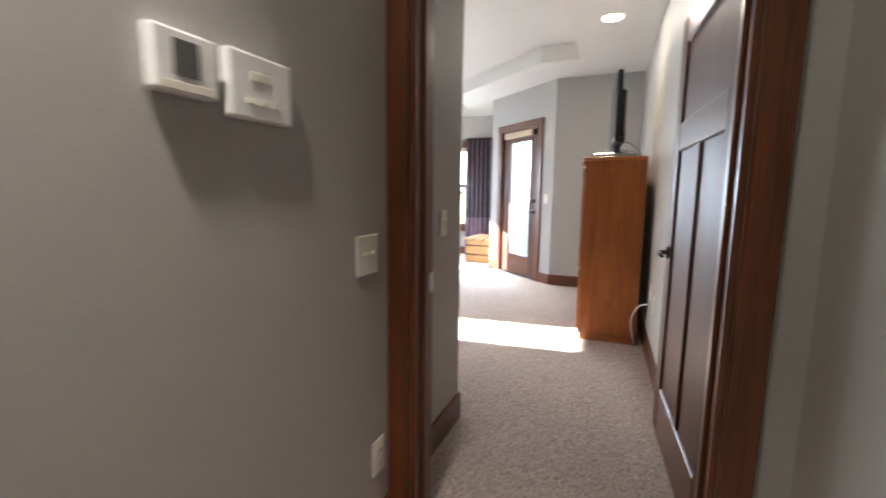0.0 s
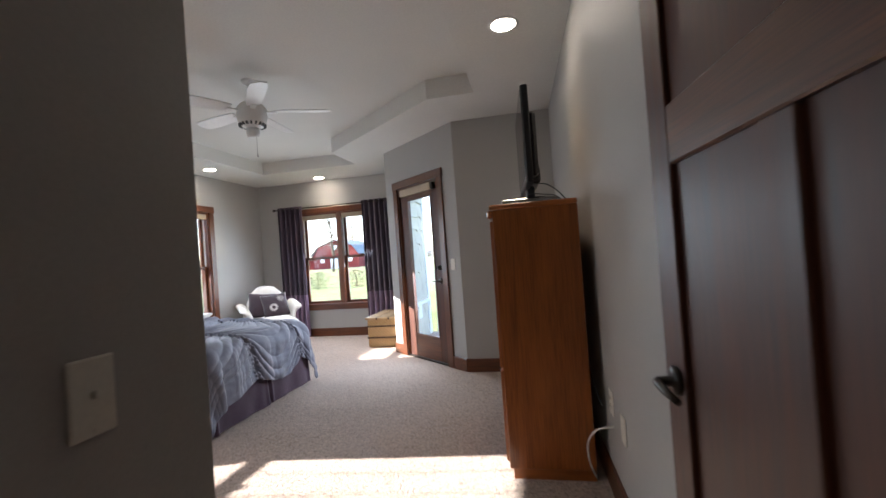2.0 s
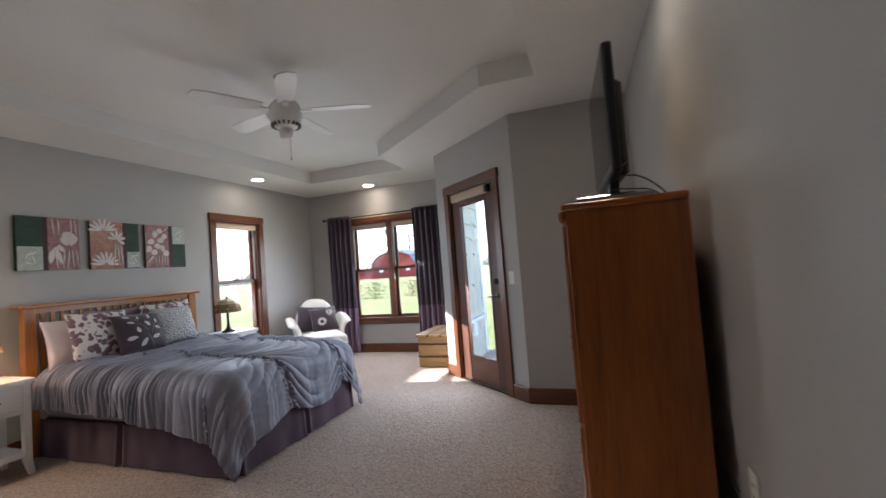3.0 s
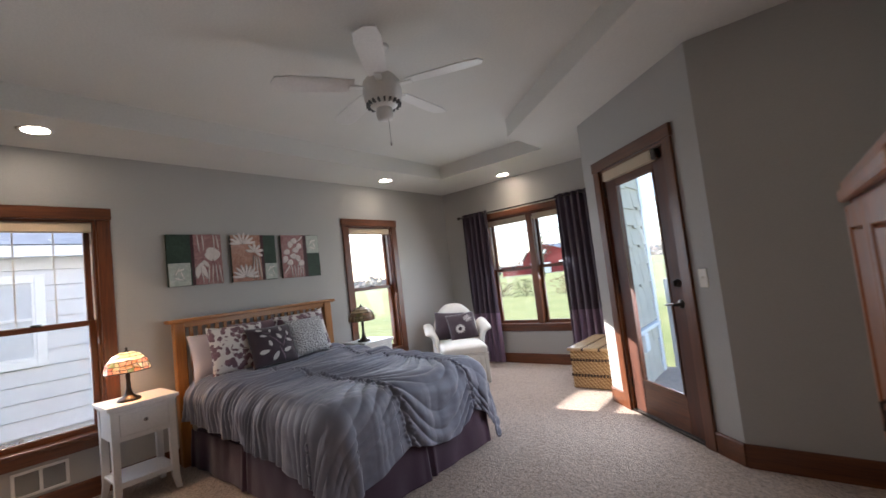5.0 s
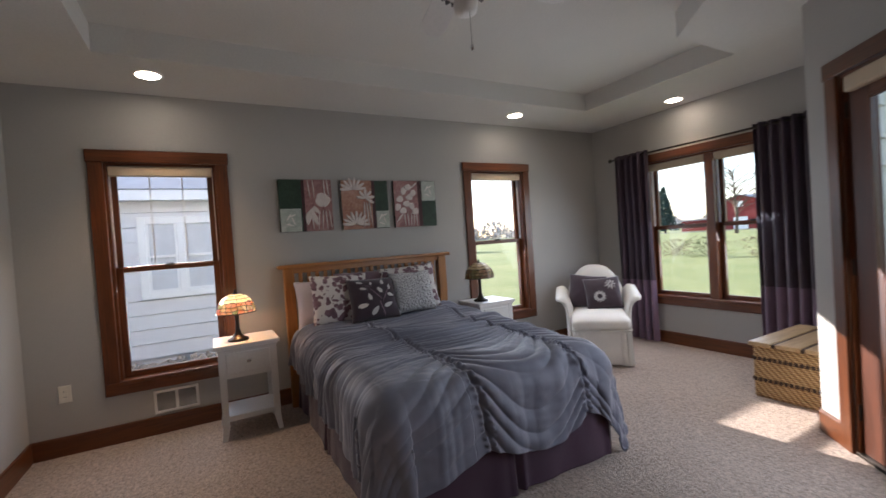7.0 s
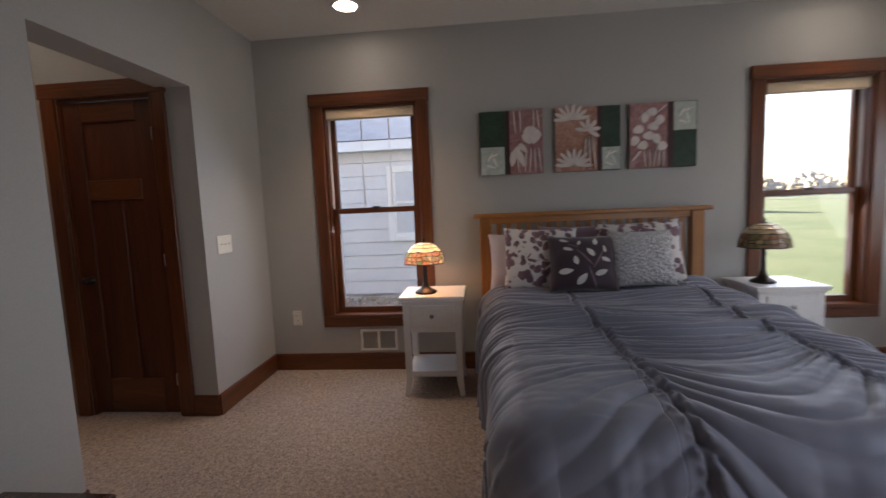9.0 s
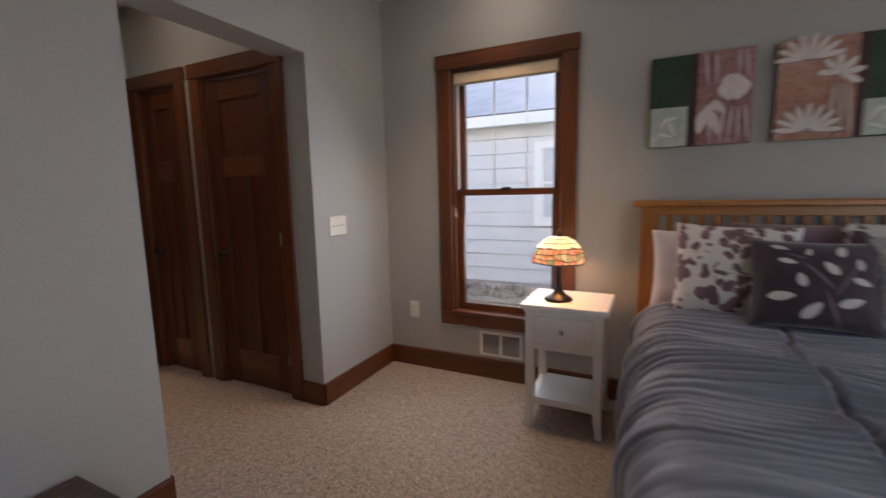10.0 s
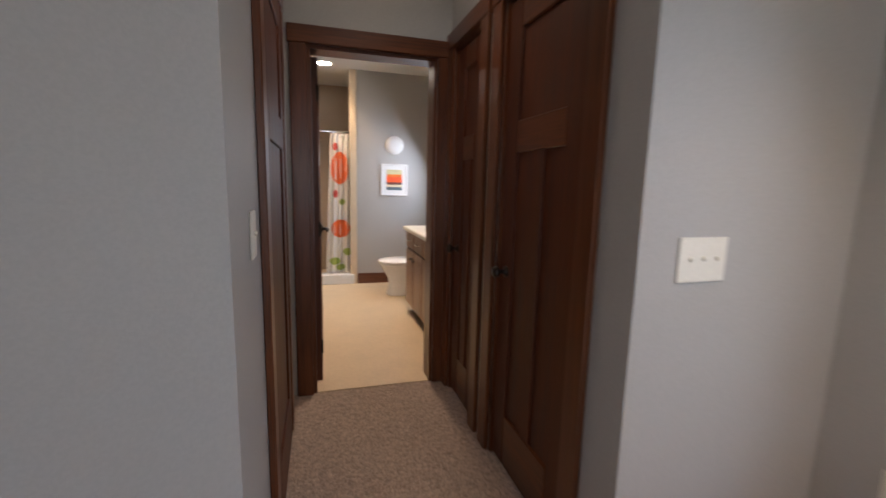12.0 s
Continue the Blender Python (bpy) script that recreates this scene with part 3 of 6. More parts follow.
bl = empty("bathroom_door_leaf", pose(BX1 - 0.055, BY0 - 0.008, 0, 0, 0, -91), "dark stained bathroom door standing open", "door")
craftsman_door(bl, 0.71, BTOP - 0.025, 0.0)
lever(bl, 0.64, 0.95, 0.0, -1)
hinges(bl, -0.004, BTOP - 0.03, 0.0)
# side door frame on the passage's other wall
sd = empty("door_6", facing(PX1, 2.40, -90), "dark stained side door in the passage, closed", "door", kind="structure")
casing_only(sd, 0.76, 2.10)
for a, b, lo, hi in ((-0.38, -0.26, 0.01, 2.1), (0.26, 0.38, 0.01, 2.1), (-0.26, 0.26, 1.97, 2.1), (-0.26, 0.26, 1.45, 1.58), (-0.26, 0.26, 0.01, 0.25)):
    part("stile" if hi - lo > 1 else "rail", bm_box(a, -0.018, lo, b, 0.0, hi, 0.003), M["door"], sd)
for lo, hi in ((0.25, 1.45), (1.58, 1.97)):
    part("panel", bm_box(-0.262, -0.008, lo, 0.262, -0.001, hi), M["door"], sd)

# ---- outside ----
GZ = -0.30


def ground_mat():
    m, nd, lk, b = nodes_of("lawn")
    vec = coords(nd, lk)
    f, g = noise_tex(nd, lk, vec, 30.0, 4.0), noise_tex(nd, lk, vec, 0.25, 4.0)
    c = ramp(nd, lk, f, [(0.3, (0.11, 0.14, 0.035)), (0.7, (0.25, 0.29, 0.11))])
    c = mixed(nd, lk, 0.5, c, ramp(nd, lk, g, [(0.35, (0.12, 0.16, 0.04)), (0.7, (0.27, 0.27, 0.11))]))
    lk.new(c, b.inputs["Base Color"])
    b.inputs["Roughness"].default_value = 0.95
    bump(nd, lk, b, f, 0.8, 0.05)
    return m


structure("ground", bm_box(-600, -600, GZ - 0.5, 600, 600, GZ), ground_mat(), "mown green lawn in autumn sun", "ground")
M["siding"] = paint("pale_grey_siding", (0.74, 0.74, 0.76), 0.7, 0.05, 2, 40, 0.1)
M["outtrim"] = paint("white_house_trim", (0.88, 0.88, 0.88), 0.5, 0.02, 3, 50, 0.03)
M["roof"] = paint("grey_shingle_roof", (0.27, 0.29, 0.32), 0.9, 0.2, 3, 60, 0.3)
M["shake"] = paint("sage_grey_shingle", (0.60, 0.54, 0.45), 0.8, 0.10, 4, 50, 0.2)
M["deck"] = paint("grey_deck_board", (0.56, 0.54, 0.52), 0.75, 0.08, 3, 60, 0.15)
M["railpaint"] = paint("dark_rail_paint", (0.10, 0.10, 0.10), 0.5, 0.1, 5, 60, 0.05)
M["barnred"] = paint("red_barn_board", (0.22, 0.030, 0.028), 0.8, 0.15, 0.5, 8, 0.2)
M["turf"] = paint("green_turf", (0.015, 0.11, 0.035), 0.9, 0.1, 20, 200, 0.4)
M["stones"] = paint("pale_gravel", (0.36, 0.30, 0.24), 0.9, 0.25, 12, 60, 0.5)

# the house next door
NX = -7.4
nh = empty("neighbour_house", pose(NX, 4.9, GZ), "pale grey clapboard house with white window trim", "house")
part("wall", bm_box(-9.0, -12.0, 0, -0.035, 3.4, 2.56), M["siding"], nh)
for k in range(11):
    z = 0.30 + k * 0.204
    bm = bmesh.new()
    a = [bm.verts.new(v) for v in ((-0.035, -12.0, z + 0.007), (0.020, -12.0, z + 0.007), (0.004, -12.0, z + 0.204), (-0.035, -12.0, z + 0.204))]
    b = [bm.verts.new(v.co + Vector((0, 15.4, 0))) for v in a]
    for i in range(4):
        bm.faces.new((a[i], b[i], b[(i + 1) % 4], a[(i + 1) % 4]))
    bm.faces.new(a[::-1])
    bm.faces.new(b)
    part("siding_board", bm, M["siding"], nh)
part("corner_board", bm_box(-0.05, 3.36, 0.30, 0.03, 3.46, 2.55, 0.004), M["outtrim"], nh)
part("fascia", bm_box(0.26, -12.4, 2.49, 0.30, 3.5, 2.63), M["outtrim"], nh)
part("soffit", bm_box(-0.02, -12.4, 2.51, 0.26, 3.5, 2.53), M["outtrim"], nh)
bm = bmesh.new()
q = [bm.verts.new(v) for v in ((0.32, -12.5, 2.64), (0.32, 3.55, 2.64), (-4.5, 3.55, 4.62), (-4.5, -12.5, 4.62), (-9.3, 3.55, 2.64), (-9.3, -12.5, 2.64))]
for f in ((0, 1, 2, 3), (3, 2, 4, 5), (0, 3, 5), (1, 4, 2)):
    bm.faces.new([q[i] for i in f])
part("roof", bm, M["roof"], nh)
SLAT = paint("white_slat_blind", (0.62, 0.64, 0.67), 0.5, 0.06, 3, 30, 0)
for wy in (-1.21, -5.2):
    w0, w1, z0, z1 = wy, wy + 1.02, 1.13, 2.28
    win = empty("window", pose(0, 0, 0), "", "")
    win.parent = nh
    for a, b, lo, hi in ((w0, w0 + 0.10, z0, z1), (w1 - 0.10, w1, z0, z1), (w0 + 0.10, w1 - 0.10, z1 - 0.10, z1), (w0 + 0.10, w1 - 0.10, z0, z0 + 0.09), ((w0 + w1) / 2 - 0.045, (w0 + w1) / 2 + 0.045, z0 + 0.09, z1 - 0.10)):
        part("trim_board", bm_box(0.0, a, lo, 0.055, b, hi, 0.004), M["outtrim"], win)
    for a in (w0 + 0.10, (w0 + w1) / 2 + 0.045):
        b = a + (w1 - w0) / 2 - 0.145
        zm = (z0 + z1) / 2
        part("blind", bm_box(0.0, a, z0 + 0.09, 0.022, b, z1 - 0.10), SLAT, win)
        for lo, hi in ((z0 + 0.09, zm), (zm, z1 - 0.10)):
            part("sash_rail", bm_box(0.022, a, lo, 0.045, b, lo + 0.035), M["outtrim"], win)
            part("sash_stile", bm_box(0.022, a, lo + 0.035, 0.043, a + 0.03, hi), M["outtrim"], win)
            part("sash_stile", bm_box(0.022, b - 0.03, lo + 0.035, 0.043, b, hi), M["outtrim"], win)
structure("turf_strip", bm_box(-6.62, -6, GZ, -4.7, 6.0, -0.13), M["turf"], "dark green turf strip beside the house", "ground")
st = bm_box(NX + 0.01, -6.0, GZ, -6.62, 6.0, -0.10)
rnd = random.Random(4)
for k in range(900):
    x, y, r = NX + 0.06 + rnd.random() * 0.50, -2 + rnd.random() * 6.6, 0.025 + rnd.random() * 0.04
    one = bmesh.new()
    bmesh.ops.create_icosphere(one, subdivisions=1, radius=r, matrix=pose(x, y, -0.09 + 0.12 * max(0, 0.3 - (x - NX)), rnd.random() * 90, rnd.random() * 90, 0) @ Matrix.Diagonal((1.2, 0.9, 0.6, 1)))
    merge(st, one)
tagged(part("gravel_bed", st, M["stones"]), "pale tan river stones along the house foot", "gravel", kind="stuff")

# balcony beyond the angled door
dk = empty("balcony_deck", pose(-1.2, 8.6, 0), "grey board balcony deck", "deck")
for k in range(20):
    part("deck_board", bm_box(-0.0, -1.85 + k * 0.145, -0.10, 3.2, -1.85 + k * 0.145 + 0.138, -0.06, 0.004), M["deck"], dk)
part("joist", bm_box(0.0, 0.98, -0.29, 3.2, 1.03, -0.10), M["deck"], dk)
rl = empty("balcony_railing", pose(-1.2, 9.58, -0.06), "dark balcony railing with slim balusters", "railing")
for z0, z1 in ((0.10, 0.14), (0.98, 1.04)):
    part("rail", bm_box(0.0, -0.03, z0, 3.2, 0.03, z1, 0.005), M["railpaint"] if z0 < 0.5 else M["deck"], rl)
for k in range(24):
    part("baluster", bm_box(0.08 + k * 0.13, -0.01, 0.14, 0.10 + k * 0.13, 0.01, 0.98), M["railpaint"], rl)
for x in (0.0, 1.6, 3.12):
    part("post", bm_box(x, -0.05, 0.0, x + 0.10, 0.05, 1.08, 0.006), M["deck"], rl)
sh = empty("shingle_cladding", pose(-1.26, 7.93, -0.06), "sage grey staggered shingle cladding with white corner board", "cladding")
rnd = random.Random(9)
for r in range(13):
    y = 0.30
    z = 0.02 + r * 0.215
    while y < 1.14:
        w = 0.13 + rnd.random() * 0.13
        w = min(w, 1.17 - y)
        drop = rnd.choice((0, 0.0, 0.03))
        bm = bmesh.new()
        a = [bm.verts.new(v) for v in ((0.002, y, z - drop), (0.036, y, z - drop), (0.010, y, z + 0.23), (0.002, y, z + 0.23))]
        b = [bm.verts.new(v.co + Vector((0, w - 0.006, 0))) for v in a]
        for i in range(4):
            bm.faces.new((a[i], b[i], b[(i + 1) % 4], a[(i + 1) % 4]))
        bm.faces.new(a[::-1])
        bm.faces.new(b)
        part("shingle", bm, M["shake"], sh)
        y += w
part("door_trim_board", bm_box(0.0, 0.17, 0.0, 0.035, 0.295, 2.8, 0.004), M["outtrim"], sh)
part("ledge", bm_box(0.01, 0.30, 0.60, 0.075, 1.165, 0.64, 0.005), M["outtrim"], sh)
part("corner_board", bm_box(0.0, 1.17, 0.0, 0.04, 1.285, 2.8, 0.004), M["outtrim"], sh)
part("outlet_cover", bm_box(0.02, 0.42, 0.42, 0.09, 0.56, 0.60, 0.01), M["outtrim"], sh)

# barn, far field, trees
barn = empty("red_barn", pose(-43.2, 92.0, GZ), "red gambrel-roofed barn far across the field", "barn")
prof = [(-5.6, 0), (5.6, 0), (5.6, 2.9), (4.1, 4.9), (0, 6.3), (-4.1, 4.9), (-5.6, 2.9)]
bm = bmesh.new()
f0 = [bm.verts.new((x, 0, z)) for x, z in prof]
f1 = [bm.verts.new((x, 14, z)) for x, z in prof]
bm.faces.new(f0)
bm.faces.new(f1[::-1])
for k in range(7):
    bm.faces.new((f0[k], f1[k], f1[(k + 1) % 7], f0[(k + 1) % 7]))
part("wall", bm, M["barnred"], barn)
bm = bmesh.new()
for a, b in zip(prof[2:], prof[3:]):
    n = Vector((b[1] - a[1], 0, a[0] - b[0])).normalized() * -0.2
    vs = [(a[0], -0.5, a[1]), (b[0], -0.5, b[1]), (b[0], 14.5, b[1]), (a[0], 14.5, a[1])]
    bm.faces.new([bm.verts.new(Vector(v) - n) for v in vs])
part("roof", bm, M["roof"], barn)
part("door", bm_box(-1.2, -0.12, 0, 1.2, 0, 2.3), M["outtrim"], barn)
for x in (-3.6, 3.2, -0.4):
    z = 1.4 if x != -0.4 else 4.2
    part("window", bm_box(x, -0.12, z, x + 0.9, 0, z + 1.0), M["outtrim"], barn)
shed = empty("red_shed", pose(-53.5, 95.0, GZ), "low red shed beside the barn", "shed")
part("wall", bm_box(-3, 0, 0, 3, 6, 2.2), M["barnred"], shed)
part("roof", bm_prism([(-3.4, -0.4), (3.4, -0.4), (3.4, 6.4), (-3.4, 6.4)], 2.2, 2.45), M["roof"], shed)
structure("road", bm_box(-300, 84, GZ, 300, 88, GZ + 0.04), paint("asphalt", (0.09, 0.09, 0.09), 0.9, 0.1, 1, 20, 0.1), "grey country road beyond the lawn", "road")
M["bark"] = paint("bark", (0.09, 0.065, 0.045), 0.9, 0.2, 6, 40, 0.5)


def leaf_mat(name, dark, light):
    m, nd, lk, b = nodes_of(name)
    g = nd.new("ShaderNodeNewGeometry")
    lk.new(ramp(nd, lk, g.outputs["Random Per Island"], [(0.0, dark), (1.0, light)]), b.inputs["Base Color"])
    b.inputs["Roughness"].default_value = 0.8
    return m


LEAVES = {"spruce": leaf_mat("spruce_needles", (0.015, 0.035, 0.028), (0.05, 0.085, 0.065)), "autumn": leaf_mat("autumn_leaves", (0.22, 0.08, 0.015), (0.42, 0.20, 0.04)),
          "green": leaf_mat("shrub_leaves", (0.05, 0.07, 0.02), (0.16, 0.15, 0.06)), "dry": leaf_mat("dry_leaves", (0.14, 0.09, 0.045), (0.28, 0.20, 0.11))}


def tree(name, x, y, h, spread, kind, label, n=1500, seed=1, bare=False, base=0.25):
    r = random.Random(seed)
    e = empty(name, pose(x, y, GZ), label, "tree" if h > 2 else "shrub")
    limbs = bm_tube([(0, 0, 0), (0.02 * h, 0, h * 0.3), (-0.01 * h, 0.01 * h, h * 0.62), (0, 0, h * 0.95)], [0.028 * h, 0.02 * h, 0.012 * h, 0.003 * h], 7)
    tips = []
    for k in range(26 if bare else 14):
        z = h * (base + 0.65 * k / 26 if bare else base + 0.6 * r.random())
        a = r.random() * 6.28
        reach = spread * (1.0 - 0.6 * (z / h)) * (0.6 + 0.5 * r.random())
        tip = Vector((math.cos(a) * reach, math.sin(a) * reach, z + reach * (0.7 if kind != "spruce" else -0.12)))
        bm_tube([(0, 0, z), tip * 0.5 + Vector((0, 0, z * 0.5 + 0.02 * h)), tip], [0.009 * h, 0.006 * h, 0.002 * h], 5, limbs)
        tips.append(tip)
        if bare:
            for q in range(3):
                t2 = tip + Vector((r.uniform(-1, 1), r.uniform(-1, 1), r.uniform(0.2, 1))) * 0.12 * h
                bm_tube([tip * 0.75 + Vector((0, 0, z * 0.25)), t2], [0.003 * h, 0.001 * h], 4, limbs)
    part("trunk", limbs, M["bark"], e)
    if not bare:
        vs, fs = [], []
        for k in range(n):
            z = h * (base * 0.7 + (1 - base * 0.7) * r.random())
            f = (z / h - base * 0.7) / (1 - base * 0.7)
            wide = spread * (1.05 - f) if kind == "spruce" else spread * math.sqrt(max(0.05, 1 - (2 * f - 0.9) ** 2)) * (0.75 + 0.25 * math.sin(7 * f + seed))
            a, d = r.random() * 6.28, wide * math.sqrt(r.random())
            wob = 1 + 0.25 * math.sin(a * 3 + seed)
            c = Vector((math.cos(a) * d * wob, math.sin(a) * d * wob, z))
            s = h * 0.022 * (0.6 + r.random())
            q = Euler((r.random() * 6, r.random() * 6, r.random() * 6)).to_matrix()
            b0 = len(vs)
            vs += [c + q @ Vector(v) * s for v in ((-1, -0.5, 0), (1, -0.4, 0.2), (0.9, 0.6, 0), (-0.8, 0.5, -0.2))]
            fs.append((b0, b0 + 1, b0 + 2, b0 + 3))
        me = bpy.data.meshes.new("crown")
        me.from_pydata([tuple(v) for v in vs], [], fs)
        me.materials.append(LEAVES[kind])
        cr = new("crown", me)
        cr.parent = e
    return e


tree("spruce_tree", -57.0, 90.0, 9.6, 2.9, "spruce", "dark blue-green spruce beside the barn", 2600, 3, base=0.08)
tree("bare_tree", -42.0, 112.0, 13.0, 6.0, "dry", "bare grey autumn tree behind the barn", seed=5, bare=True)
tree("bare_tree", -44.0, 104.0, 12.0, 5.0, "dry", "bare grey autumn tree beyond the road", seed=8, bare=True)
tree("autumn_tree", -62.0, 28.5, 11.0, 4.6, "autumn", "orange-leaved autumn tree across the lawn", 2200, 6)
tree("bare_tree", -75.0, 20.5, 10.0, 5.0, "dry", "bare grey tree at the edge of the lawn", seed=12, bare=True)
tree("bare_tree", -30.0, 64.0, 9.0, 4.0, "dry", "bare grey tree along the field", seed=15, bare=True)
for k, (x, y, h, s, kd) in enumerate(((-12.0, 25.5, 1.0, 1.3, "green"), (-14.2, 26.5, 0.9, 1.4, "dry"), (-9.8, 26.0, 1.0, 1.3, "dry"), (-16.5, 27.0, 0.9, 1.3, "green"), (-7.5, 26.5, 0.9, 1.4, "green"), (-35.0, 17.0, 1.0, 2.0, "dry"), (-38.0, 20.0, 1.0, 2.2, "dry"))):
    tree("shrub", x, y, h, s, kd, "low autumn shrub in the lawn bed", 900, 20 + k, base=0.05)
# a far line of woods, distance haze painted in as pale leaf colours
rnd = random.Random(2)
vs, fs = [], []
for k in range(9000):
    a = radians(85 + 130 * rnd.random())
    d = 260 + 60 * rnd.random()
    z = GZ + rnd.random() ** 1.5 * (7 + 3 * math.sin(a * 23) + 2 * math.sin(a * 71))
    c = Vector((d * math.cos(a), d * math.sin(a), z))
    s = 0.7 + rnd.random()
    q = Euler((rnd.random() * 6, rnd.random() * 6, rnd.random() * 6)).to_matrix()
    b0 = len(vs)
    vs += [tuple(c + q @ Vector(v) * s) for v in ((-1, -0.5, 0), (1, -0.5, 0), (1, 0.5, 0), (-1, 0.5, 0))]
    fs.append((b0, b0 + 1, b0 + 2, b0 + 3))
me = bpy.data.meshes.new("far_woods")
me.from_pydata(vs, [], fs)
me.materials.append(leaf_mat("hazy_woods", (0.26, 0.23, 0.22), (0.42, 0.37, 0.33)))
tagged(new("far_woods", me), "hazy line of bare autumn woods", "woods", kind="stuff")

# ---- bed ----
BY0_, BY1_ = 5.10, 6.84
bed = empty("bed", pose(-4.12, 5.90, 0), "queen bed with slatted oak headboard and plum bed skirt", "bed")
hw = 0.765
for s in (-1, 1):
    part("post", bm_box(-0.035, s * hw - 0.045, 0.0, 0.035, s * hw + 0.045, 1.222, 0.006), M["bedoak_z"], bed)
part("cap_rail", bm_box(-0.06, -hw - 0.09, 1.222, 0.06, hw + 0.09, 1.254, 0.008), M["bedoak"], bed)
part("top_rail", bm_box(-0.018, -hw + 0.045, 1.175, 0.018, hw - 0.045, 1.222, 0.003), M["bedoak"], bed)
part("bottom_rail", bm_box(-0.018, -hw + 0.045, 0.42, 0.018, hw - 0.045, 0.62, 0.003), M["bedoak"], bed)
for k in range(19):
    y = -hw + 0.10 + k * (2 * hw - 0.20) / 18
    part("slat", bm_box(-0.009, y - 0.016, 0.62, 0.009, y + 0.016, 1.175), M["bedoak_z"], bed)
part("mattress", bm_box(0.045, -0.70, 0.30, 2.08, 0.70, 0.62, 0.05, seg=3), M["lilac"], bed)
part("box_spring", bm_box(0.045, -0.70, 0.12, 2.08, 0.70, 0.30, 0.01), M["skirt"], bed)
for x in (0.15, 1.95):
    for y in (-0.7, 0.7):
        part("leg", bm_box(x - 0.03, y - 0.03, 0.0, x + 0.03, y + 0.03, 0.12), M["darkwood"], bed)


def skirt_panel(p, q, folds):
    """A hanging cloth with soft pleats from p to q."""
    p, q = Vector(p), Vector(q)
    u = (q - p).normalized()
    n = Vector((u.y, -u.x))
    length = (q - p).length
    cols, rows = int(length * 60), 9
    P = []
    for i in range(cols + 1):
        t = i / cols
        s = t * length
        w = noise.noise(Vector((s * 5, p.x, p.y))) * 0.022
        for c in folds:
            d = s - c * length
            w -= 0.045 * math.exp(-(d / 0.012) ** 2)
            w += 0.018 * (math.exp(-((d - 0.035) / 0.02) ** 2) + math.exp(-((d + 0.035) / 0.02) ** 2))
        col = []
        for j in range(rows + 1):
            z = 0.012 + (0.31 - 0.012) * j / rows
            k = 1 - j / rows
            o = 0.012 + w * (0.4 + 0.6 * k) + 0.012 * k + 0.006 * noise.noise(Vector((s * 9, z * 4, 3.3)))
            b = p + u * s + n * o
            col.append((b.x, b.y, z))
        P.append(col)
    return grid_mesh(P)


part("bed_skirt", skirt_panel((0.05, -0.73), (2.12, -0.73), (0.0, 0.48, 1.0)), M["skirt"], bed, "plum pleated bed skirt", True)
part("bed_skirt", skirt_panel((2.12, -0.73), (2.12, 0.73), (0.0, 0.5, 1.0)), M["skirt"], bed, "plum pleated bed skirt", True)
part("bed_skirt", skirt_panel((2.12, 0.73), (0.05, 0.73), (0.0, 0.5, 1.0)), M["skirt"], bed, "plum pleated bed skirt", True)


